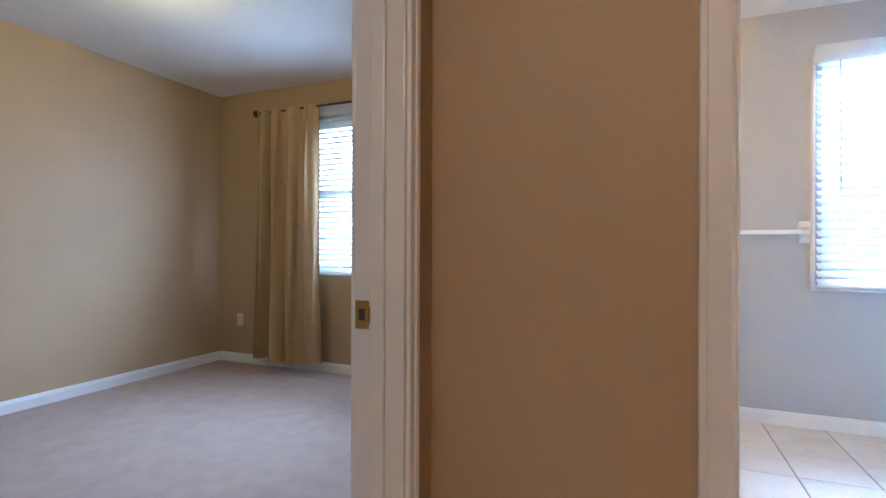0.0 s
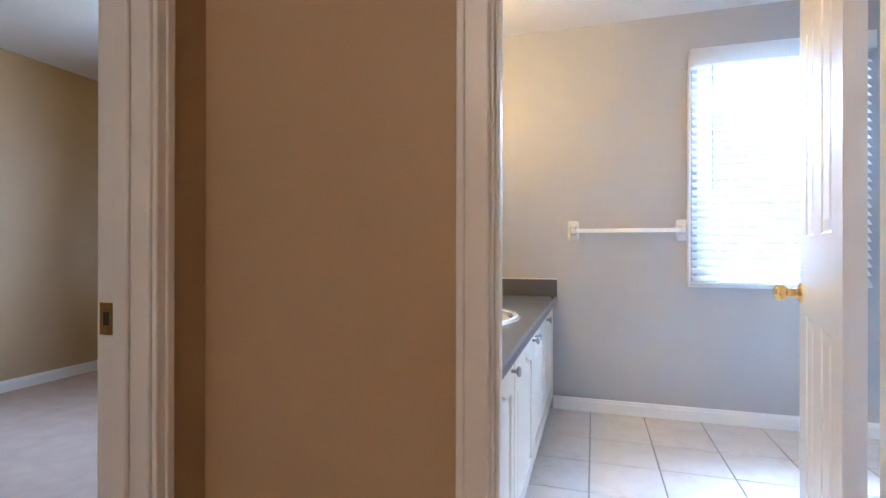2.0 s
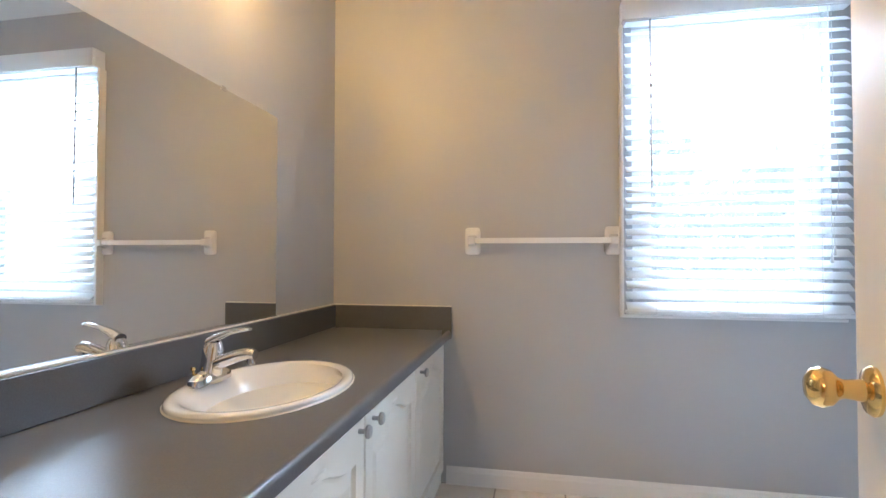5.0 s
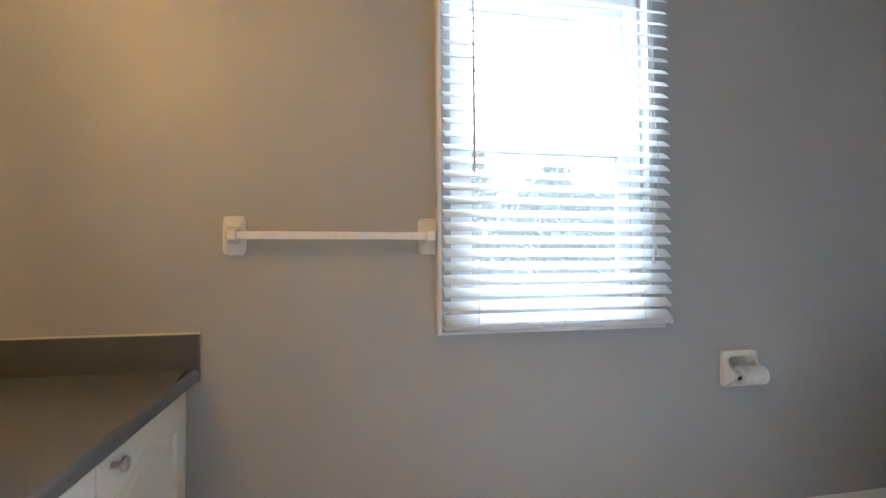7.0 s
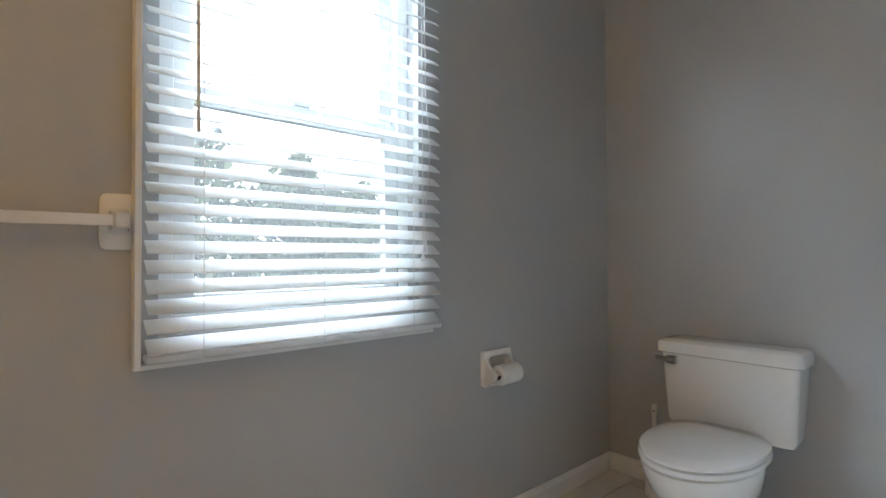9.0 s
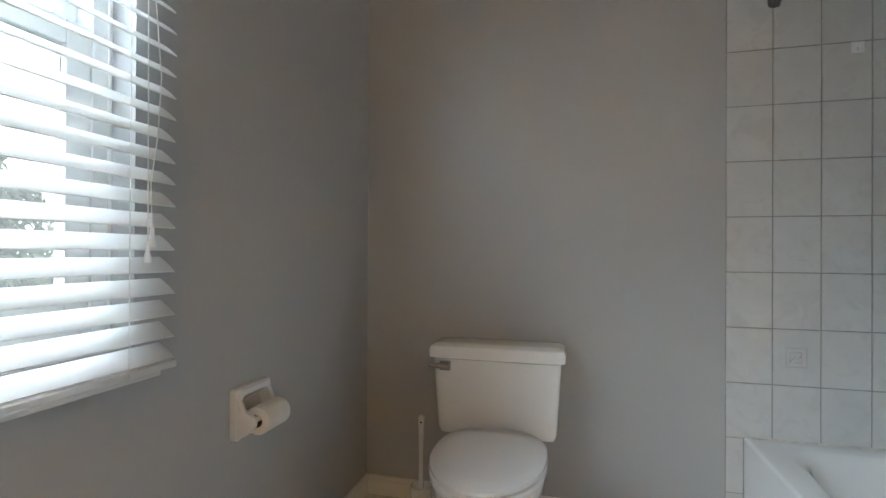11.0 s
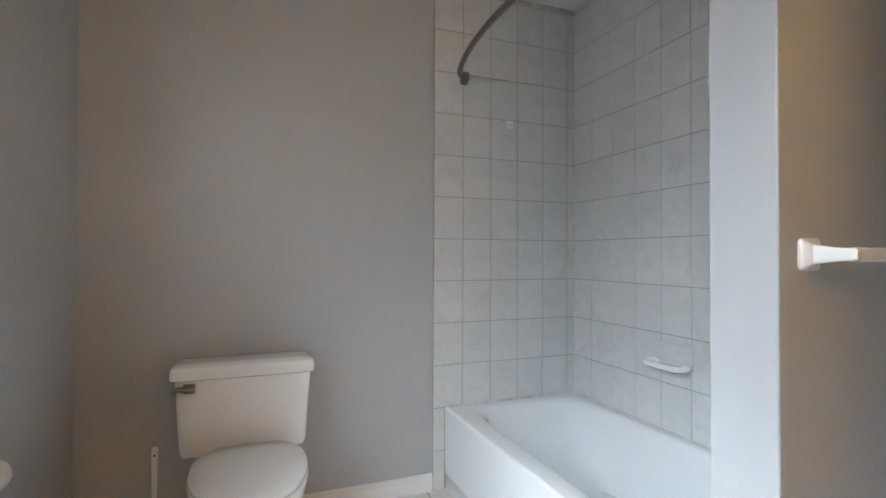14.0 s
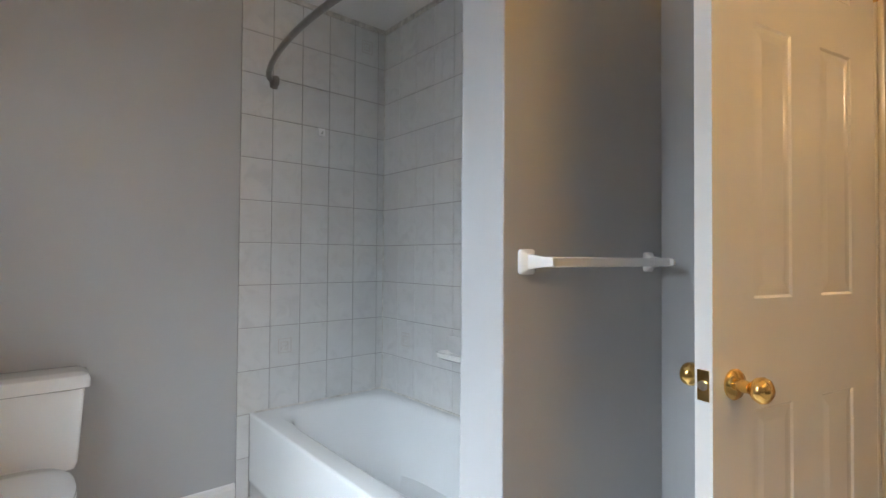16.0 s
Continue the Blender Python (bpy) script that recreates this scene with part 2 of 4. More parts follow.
T = 0.15
setting("wall_window", boxes([(XL - 0.145, WX0, YW, YW + T, 0, CEIL), (WX1, XR + T, YW, YW + T, 0, CEIL), (WX0, WX1, YW, YW + T, 0, WZ0), (WX0, WX1, YW, YW + T, WZ1, CEIL)]),
        GREY, "grey painted bathroom wall round the window", "wall")
setting("wall_toilet", boxes([(XR, XR + T, YH, YW, 0, CEIL)]), GREY, "grey painted wall behind the toilet and tub", "wall")
setting("wall_vanity", boxes([(BX1 + 0.05, XL, YH + 0.04, YW, 0, CEIL)]), GREY, "grey painted wall behind the vanity mirror", "wall")
setting("wall_door_inner", boxes([(XL, DX0 - 0.02, YH + 0.04, YD, 0, CEIL), (DX1 + 0.02, PX1, YH + 0.04, YD, 0, CEIL), (PX1, XR, YH + 0.04, YB, 0, CEIL), (DX0 - 0.02, DX1 + 0.02, YH + 0.04, YD, DTOP + 0.02, CEIL)]),
        GREY, "grey painted bathroom side of the door wall", "wall")
setting("wall_door_hall", boxes([(HX0, DX0 - 0.02, YH, YH + 0.04, 0, CEIL), (DX1 + 0.02, XR, YH, YH + 0.04, 0, CEIL), (DX0 - 0.02, DX1 + 0.02, YH, YH + 0.04, DTOP + 0.02, CEIL)]),
        TAN, "tan painted hall side of the door wall", "wall")
setting("wall_partition", box(PX0, PX1, YD, PY, 0, CEIL, 0.004), GREY, "grey painted partition at the head of the tub", "wall")
setting("wall_bedroom_right", boxes([(BX1, BX1 + 0.05, 3.335, BY1, 0, CEIL), (BX1, HX0, 3.335, YH, 0, CEIL), (BX1, HX0, 0.4, 2.44, 0, CEIL), (BX1, HX0, 2.44, 3.335, DTOP + 0.02, CEIL)]),
        TAN, "tan painted wall between hall and bedroom, with a doorway", "wall")
setting("wall_bedroom_left", boxes([(BX0 - T, BX0, 0.4, BY1 + T, 0, CEIL)]), TAN, "tan painted plain bedroom wall", "wall")
setting("wall_bedroom_window", boxes([(BX0, VX0, BY1, BY1 + T, 0, CEIL), (VX1, BX1, BY1, BY1 + T, 0, CEIL), (VX0, VX1, BY1, BY1 + T, 0, VZ0), (VX0, VX1, BY1, BY1 + T, VZ1, CEIL)]),
        TAN, "tan painted bedroom wall round the window", "wall")
setting("wall_back", boxes([(BX0 - T, XR + T, 0.25, 0.4, 0, CEIL)]), TAN, "plain tan wall closing hall and bedroom", "wall")
setting("wall_hall_end", boxes([(4.2, 4.35, 0.4, YH, 0, CEIL)]), TAN, "plain tan wall at the hall's end", "wall")
setting("ceiling", boxes([(BX0 - T, XR + T, 0.25, YW + T, CEIL, CEIL + 0.12)]), CEILING, "white textured ceiling over all rooms", "ceiling")
setting("floor_bedroom", boxes([(BX0, HX0, 0.4, BY1, -0.1, 0.0)]), CARPET, "beige pile carpet on the bedroom floor", "floor")
setting("floor_hall", boxes([(HX0, 4.2, 0.4, YH + 0.04, -0.1, 0.0)]), CARPET, "beige pile carpet on the hall floor", "floor")
floor_bath = setting("floor_bathroom", boxes([(XL, XR, YH + 0.04, YW, -0.1, -0.006)]), FGROUT, "cream ceramic tiled bathroom floor with grey grout", "floor")


def skirting(name, pts, h=0.082, d=0.013, material=TRIM):
    """A moulded board along the points, on their left side."""
    bm = bmesh.new()
    prof = [(0, 0), (d, 0), (d, h * 0.72), (d * 0.75, h * 0.8), (d * 0.6, h * 0.93), (d * 0.25, h), (0, h)]
    for (x0, y0), (x1, y1) in zip(pts, pts[1:]):
        u = Vector((x1 - x0, y1 - y0, 0)).normalized()
        n = Vector((-u.y, u.x, 0))
        rings = [[Vector((x, y, 0)) + n * a + Vector((0, 0, b)) for a, b in prof] for x, y in ((x0, y0), (x1, y1))]
        loft(rings, bm=bm)
    return setting(name, bm, material, "white moulded baseboard along the wall", "baseboard")


skirting("baseboard_window", [(XR, YW), (2.16, YW)])
skirting("baseboard_toilet", [(XR, 4.402), (XR, YW - 0.013)])
skirting("baseboard_partition", [(PX0, YD), (PX0, PY)])
skirting("baseboard_door_wall", [(DX1 + 0.067, YD), (PX0 - 0.013, YD)])
skirting("baseboard_bedroom_left", [(BX0, BY1), (BX0, 0.4)])
skirting("baseboard_bedroom_window", [(BX1, BY1), (BX0 + 0.013, BY1)])
skirting("baseboard_hall", [(2.15, YH), (HX0, YH)])


def casing(name, rows, label):
    bm = bmesh.new()
    for r in rows:
        box(*r, bev=0.004, bm=bm)
    return setting(name, bm, TRIM, label, "door frame")


cw = 0.066
casing("trim_bath_door", [
    (DX0 - cw, DX0 - 0.006, YH - 0.016, YH, 0, DTOP + cw), (DX0 - cw, DX0 - cw + 0.016, YH - 0.022, YH - 0.014, 0, DTOP + cw),
    (DX1 + 0.006, DX1 + cw, YH - 0.016, YH, 0, DTOP + cw), (DX0 - 0.006, DX1 + 0.006, YH - 0.016, YH, DTOP + 0.006, DTOP + cw),
    (DX0 - 0.02, DX0, YH, YD, 0, DTOP), (DX1, DX1 + 0.02, YH, YD, 0, DTOP), (DX0 - 0.02, DX1 + 0.02, YH, YD, DTOP, DTOP + 0.02),
    (DX0, DX0 + 0.009, YH + 0.012, YH + 0.044, 0, DTOP), (DX1 - 0.011, DX1, YH + 0.012, YH + 0.044, 0, DTOP),
    (DX0 - cw, DX0 - 0.006, YD, YD + 0.014, 0.0, DTOP + cw), (DX1 + 0.006, DX1 + cw, YD, YD + 0.014, 0, DTOP + cw), (DX0 - 0.006, DX1 + 0.006, YD, YD + 0.014, DTOP + 0.006, DTOP + cw)],
    "white painted casing and jambs of the bathroom doorway")
casing("trim_bedroom_door", [
    (HX0, HX0 + 0.012, 3.321, 3.36, 0, DTOP + cw), (HX0 + 0.011, HX0 + 0.017, 3.342, 3.362, 0, DTOP + cw), (HX0, HX0 + 0.016, 2.38, 2.445, 0, DTOP + cw), (HX0, HX0 + 0.016, 2.445, 3.321, DTOP + 0.006, DTOP + cw),
    (BX1 - 0.002, HX0, 3.315, 3.335, 0, DTOP), (BX1 - 0.002, HX0, 2.44, 2.46, 0, DTOP), (BX1 - 0.002, HX0, 2.46, 3.315, DTOP, DTOP + 0.02),
    (BX1 + 0.045, BX1 + 0.08, 3.304, 3.315, 0, DTOP), (BX1 - 0.016, BX1 - 0.002, 3.321, 3.385, 0, DTOP + cw)],
    "white painted casing and jambs of the bedroom doorway")


def strike_plate(m, label):
    ob = empty("strike_plate", *m.translation)
    ob.matrix_basis = m
    bm = bmesh.new()
    for r in ((-0.018, -0.007, 0, 0.002, -0.032, 0.032), (0.009, 0.018, 0, 0.002, -0.032, 0.032), (-0.007, 0.009, 0, 0.002, 0.013, 0.032), (-0.007, 0.009, 0, 0.002, -0.032, -0.013), (-0.03, -0.017, -0.004, 0.002, -0.018, 0.018)):
        box(*r, bm=bm)
    bm.transform(m)
    part("plate", bm, BRASS, ob)
    # no real hole: a thin dark sheet paints its shade
    hole = box(-0.007, 0.009, 0.0002, 0.001, -0.013, 0.013)
    hole.transform(m)
    part("latch_hole_shade", hole, DARK, ob, "dark sheet painted as the shade in the latch hole")
    for zz in (-0.023, 0.023):
        part("screw", lathe([(0.004, 0.0), (0.0035, 0.0028), (0, 0.003)], m @ aim((0.001, 0.0, zz), (0, 1, 0)), 10), BRASS, ob)
    return tagged(ob, label, "strike plate")


strike_plate(pose(BX1 + 0.02, 3.315, 0.885, 0, 0, 180), "brass strike plate let into the bedroom jamb")
strike_plate(pose(DX0, YD - 0.02, 0.93, 0, 0, -90), "brass strike plate let into the bathroom jamb")


# ---- windows and blinds ----
def window(name, x0, x1, z0, z1, y, label):
    w = empty(name, (x0 + x1) / 2, y, z0)
    ring = lambda a0, a1, b0, b1, t, ya, yb: boxes([(a0, a0 + t, ya, yb, b0, b1), (a1 - t, a1, ya, yb, b0, b1), (a0 + t, a1 - t, ya, yb, b1 - t, b1), (a0 + t, a1 - t, ya, yb, b0, b0 + t)], 0.002)
    part("window_frame", ring(x0, x1, z0, z1, 0.045, y + 0.06, y + 0.14), VINYL, w)
    zm = z0 + (z1 - z0) * 0.5
    lo = part("lower_sash", ring(x0 + 0.045, x1 - 0.045, z0 + 0.045, zm + 0.02, 0.05, y + 0.065, y + 0.095), VINYL, w)
    up = part("upper_sash", ring(x0 + 0.045, x1 - 0.045, zm - 0.02, z1 - 0.045, 0.05, y + 0.1, y + 0.13), VINYL, w)
    for sash, a, b, yy in ((lo, z0 + 0.095, zm - 0.03, y + 0.08), (up, zm + 0.03, z1 - 0.095, y + 0.115)):
        g = part("pane", box(x0 + 0.095, x1 - 0.095, yy - 0.002, yy + 0.002, a, b), GLASS, sash)
        g.visible_shadow = False
    part("sash_lock", box((x0 + x1) / 2 - 0.03, (x0 + x1) / 2 + 0.03, y + 0.06, y + 0.09, zm + 0.021, zm + 0.035, 0.004), VINYL, lo)
    part("weatherstrip", box(x0 + 0.05, x1 - 0.05, y + 0.0955, y + 0.0995, zm - 0.018, zm + 0.018), DARK, w, "dark weatherstrip at the meeting rail")
    # thin dark bar just above the lower sash's bottom edge
    part("dark_sash_bar", box((x0 + x1) / 2 - 0.045, (x0 + x1) / 2 + 0.03, y + 0.052, y + 0.065, z0 + 0.058, z0 + 0.066, 0.002), IRON, lo, "thin dark bar low on the lower sash")
    part("window_sill", box(x0, x1, y + 0.002, y + 0.06, z0 - 0.001, z0 + 0.012, 0.003), TRIM, w)
    return tagged(w, label, "window", kind="structure")


window("window_1", WX0, WX1, WZ0, WZ1, YW, "white vinyl double-hung bathroom window")
window("window_2", VX0, VX1, VZ0, VZ1, BY1, "white vinyl double-hung bedroom window behind blinds")


def slat_mesh(width, depth, tilt):
    """A slat with a slight crown, its room edge turned down."""
    n = 6
    rings = []
    ca, sa = math.cos(radians(tilt)), math.sin(radians(tilt))
    prof = []
    for i in range(n + 1):
        a = -1 + 2 * i / n
        prof.append((a * depth / 2, 0.0016 * (1 - a * a)))
    prof = [(a, h + 0.0013) for a, h in prof] + [(a, h - 0.0013) for a, h in reversed(prof)]
    for x in (-width / 2, width / 2):
        rings.append([Vector((x, a * ca - h * sa, a * sa + h * ca)) for a, h in prof])
    bm = loft(rings)
    me = bpy.data.meshes.new("slat")
    bmesh.ops.recalc_face_normals(bm, faces=bm.faces)
    bm.to_mesh(me)
    bm.free()
    me.materials.append(SLAT)
    return me


def blind(x0, x1, z0, z1, y, tilt, pitch, label, cords=True, strip=True):
    """Slats from z0 up to the valance, whose top is z1; y: the middle of the slats."""
    b = empty("window_blind", (x0 + x1) / 2, y, z1)
    me = slat_mesh(x1 - x0 - 0.012, 0.05, tilt)
    top = z1 - 0.115
    count = int((top - z0 - 0.02) / pitch)
    for i in range(count + 1):
        o = new("slat", me)
        o.parent = b
        o.location = (random.uniform(-0.002, 0.002), 0, z0 + 0.032 + i * pitch - z1)
        o.rotation_euler = (radians(random.uniform(-1.2, 1.2)), radians(random.uniform(-0.05, 0.05)), 0)
    part("bottom_rail", box(x0 + 0.004, x1 - 0.004, y - 0.026, y + 0.026, z0 - 0.002, z0 + 0.013, 0.003), SLAT, b)
    part("valance", box(x0 - 0.012, x1 + 0.004, y - 0.05, y - 0.038, z1 - 0.1, z1, 0.004), SLAT, b)
    part("valance_return", box(x0 - 0.012, x0 - 0.002, y - 0.038, y + 0.03, z1 - 0.1, z1, 0.003), SLAT, b)
    part("head_rail", box(x0 + 0.004, x1 - 0.004, y - 0.03, y + 0.03, z1 - 0.1, z1 - 0.05, 0.003), SLAT, b)
    if cords:
        for fx in (0.14, 0.5, 0.86):
            xx = x0 + (x1 - x0) * fx
            for dy in (-0.027, 0.027):
                part("ladder_cord", tube([(xx, y + dy, z0), (xx, y + dy, z1 - 0.1)], 0.0009, 5), CORD, b)
            part("cord_plug", lathe([(0, 0), (0.005, 0.002), (0.005, 0.006), (0, 0.008)], aim((xx, y - 0.01, z0 - 0.009), (0, 0, 1)), 10), SLAT, b)
        part("tilt_wand", tube([(x0 + 0.105, y - 0.037, z1 - 0.1), (x0 + 0.107, y - 0.04, 1.36)], 0.0042, 8), NICKEL, b, "thin clear-grey tilt wand", True)
        xc = x1 - 0.085
        pts = [(xc, y - 0.036, z1 - 0.1), (xc + 0.004, y - 0.038, 1.6), (xc + 0.02, y - 0.04, 1.42), (xc + 0.012, y - 0.04, 1.3), (xc - 0.004, y - 0.04, 1.2), (xc, y - 0.04, 1.11)]
        part("lift_cord", tube(pts, 0.0012, 6), CORD, b)
        part("lift_cord", tube([(xc - 0.012, y - 0.036, z1 - 0.1), (xc - 0.01, y - 0.04, 1.08)], 0.0012, 6), CORD, b)
        for xx, zz in ((xc, 1.075), (xc - 0.011, 1.045)):
            part("cord_tassel", lathe([(0.002, 0.04), (0.004, 0.036), (0.0045, 0.02), (0.008, 0.006), (0.007, 0), (0, 0)], Matrix.Translation((xx, y - 0.04, zz)), 12), SLAT, b, "", True)
    return tagged(b, label, "blind")


blind(2.962, 3.846, 0.822, 2.2, YW - 0.034, 37, 0.0462, "white faux-wood venetian blind with half-open slats")
blind(VX0, VX1 + 0.02, VZ0 + 0.005, VZ1 + 0.06, BY1 - 0.034, 32, 0.044, "white venetian blind on the bedroom window", cords=False)
setting("trim_window_edge", boxes([(2.944, 2.958, YW - 0.045, YW, 0.808, 2.1), (2.944, 3.83, YW - 0.03, YW, 0.802, 0.814)], 0.002), TRIM, "narrow white edge strip beside the blind", "trim")


# ---- bathroom: vanity ----
CTOP, CFRONT, FACE = 0.722, 2.184, 2.146


def arch_loop(y0, y1, z0, z1, rise, x, n=16):
    """A rectangle whose top is a shallow cathedral arch."""
    pts = [Vector((x, y0, z0)), Vector((x, y1, z0)), Vector((x, y1, z1 - rise))]
    for i in range(1, n):
        t = i / n
        y = y1 + (y0 - y1) * t
        s = 0.5 - 0.5 * math.cos(2 * math.pi * t)
        pts.append(Vector((x, y, z1 - rise + rise * s ** 1.5)))
    pts.append(Vector((x, y0, z1 - rise)))
    return pts


def cabinet_unit(y0, y1, doors):
    c = empty("vanity_cabinet", (XL + FACE) / 2, (y0 + y1) / 2, 0)
    part("body", boxes([(XL + 0.002, FACE - 0.002, y0, y1, 0.09, CTOP - 0.04), (XL + 0.002, FACE - 0.012, y0, y1, 0.0, 0.09)], 0.002), CABINET, c)
    for d0, d1, ky in doors:
        z0, z1, xf = 0.105, CTOP - 0.05, FACE + 0.02
        inset = lambda g, x: arch_loop(d0 + 0.055 + g, d1 - 0.055 - g, z0 + 0.06 + g, z1 - 0.05 - g, 0.045, x)
        inner = inset(0, xf)
        n = len(inner)
        # outer outline with one point for each point of the arch
        outer = []
        for p in inner:
            if p is inner[0]:
                outer.append(Vector((xf, d0, z0)))
            elif p is inner[1]:
                outer.append(Vector((xf, d1, z0)))
            elif p is inner[2]:
                outer.append(Vector((xf, d1, z1)))
            elif p is inner[-1]:
                outer.append(Vector((xf, d0, z1)))
            else:
                outer.append(Vector((xf, d0 + (d1 - d0) * (p.y - d0 - 0.055) / (d1 - d0 - 0.11), z1)))
        back = [Vector((FACE - 0.001, p.y, p.z)) for p in outer]
        soft = [Vector((xf - 0.003, p.y, p.z)) for p in outer]
        front = [Vector((xf, d0 + 0.003 + (p.y - d0) * (d1 - d0 - 0.006) / (d1 - d0), z0 + 0.003 + (p.z - z0) * (z1 - z0 - 0.006) / (z1 - z0))) for p in outer]
        bm = loft([back, soft, front, inner, inset(0.006, xf - 0.009), inset(0.012, xf - 0.009), inset(0.035, xf - 0.002)])
        door = part("door", bm, CABINET, c)
        kz = 0.648
        part("knob", lathe([(0.006, 0), (0.0055, 0.012), (0.007, 0.016), (0.0155, 0.02), (0.0165, 0.025), (0.013, 0.03), (0, 0.032)], aim((xf, ky, kz), (1, 0, 0)), 20), NICKEL, door, "brushed nickel knob", True)
        part("carved_motif", loft([superellipse(0, 0, 0, 0.035, 0.007, 2, 16), superellipse(0, 0, 0.003, 0.02, 0.003, 2, 16)]), CABINET, door).matrix_basis = Matrix.Translation((xf, (d0 + d1) / 2, z1 - 0.036)) @ pose(0, 0, 0, 90, 0, 90)
    return tagged(c, "cream lacquered vanity cabinet with arched panel doors", "cabinet", "vanity cabinets")


cabinet_unit(5.195, YW - 0.002, [(5.20, 5.72, 5.26)])
cabinet_unit(4.155, 5.19, [(4.68, 5.19, 4.735), (4.16, 4.672, 4.635)])
cabinet_unit(YD + 0.016, 4.15, [(3.62, 4.147, 4.09)])

SX, SY, SA, SB = 1.895, 4.698, 0.204, 0.286


def countertop():
    c = empty("countertop", (XL + CFRONT) / 2, 4.7, CTOP)
    y0, y1 = YD + 0.015, YW - 0.001
    n = 64
    ell = lambda z, k: [Vector((p.x, p.y, z)) for p in superellipse(SX, SY, z, SA * k, SB * k, 2, n)]
    # slab whose outline follows the oval's points outwards
    def rim(z, xf):
        out = []
        for p in ell(z, 0.9):
            d = Vector((p.x - SX, p.y - SY))
            k = min(((xf if d.x > 0 else XL + 0.001) - SX) / d.x if abs(d.x) > 1e-6 else 1e9, ((y1 if d.y > 0 else y0) - SY) / d.y if abs(d.y) > 1e-6 else 1e9)
            out.append(Vector((SX + d.x * k, SY + d.y * k, z)))
        return out
    bm = bmesh.new()
    loft([ell(CTOP - 0.035, 0.9), ell(CTOP, 0.9), rim(CTOP, CFRONT - 0.014)], False, False, bm)
    prof = [(CFRONT - 0.014, CTOP)] + [(CFRONT - 0.014 + 0.014 * math.sin(a), CTOP - 0.014 + 0.014 * math.cos(a)) for a in [i * math.pi / 12 for i in range(1, 7)]] + [(CFRONT, CTOP - 0.034), (CFRONT - 0.03, CTOP - 0.038), (CFRONT - 0.03, CTOP - 0.02)]
    loft([[Vector((x, y, z)) for x, z in prof] for y in (y0, y1)], bm=bm)
    part("worktop", bm, LAMINATE, c, "dark grey laminate worktop", True)
    part("backsplash", box(XL + 0.001, XL + 0.02, y0, y1, CTOP + 0.001, 0.832, 0.003), LAMINATE, c)
    part("end_splash", box(XL + 0.02, CFRONT, y1 - 0.019, y1, CTOP - 0.04, 0.832, 0.003), LAMINATE, c)
    part("caulk_bead", boxes([(XL, XL + 0.012, y0, y1, 0.832, 0.837), (XL + 0.012, CFRONT, y1 - 0.012, y1, 0.832, 0.837)], 0.001), PLASTIC, c)
    return tagged(c, "dark grey laminate vanity countertop with raised backsplash", "countertop")


countertop()


def basin():
    b = empty("wash_basin", SX, SY, CTOP)
    rings = [superellipse(SX, SY, CTOP + 0.0005, SA, SB)]
    for k, z in ((1.0, 0.008), (0.985, 0.013), (0.95, 0.0155), (0.9, 0.0145), (0.86, 0.009)):
        rings.append(superellipse(SX, SY, CTOP + z, SA * k, SB * k))
    for k, z in ((0.835, -0.012), (0.78, -0.04), (0.70, -0.072), (0.58, -0.102), (0.44, -0.124), (0.28, -0.138), (0.1, -0.144)):
        rings.append(superellipse(SX + 0.025, SY, CTOP + z, SA * k * 0.96, SB * k))
    part("bowl", loft(rings, False, True), CERAMIC, b, "cream-white oval bowl", True)
    part("drain", lathe([(0.024, 0), (0.024, 0.003), (0.016, 0.004), (0.014, 0.001), (0, 0.001)], Matrix.Translation((SX + 0.025, SY, CTOP - 0.1435)), 24), CHROME, b, "chrome drain ring", True)
    part("sealant_edge", loft([superellipse(SX, SY, CTOP + 0.0006, SA + 0.004, SB + 0.004), superellipse(SX, SY, CTOP + 0.004, SA + 0.001, SB + 0.001)], False, False), PLASTIC, b)
    return tagged(b, "white oval drop-in wash basin set in the countertop", "sink")


basin()


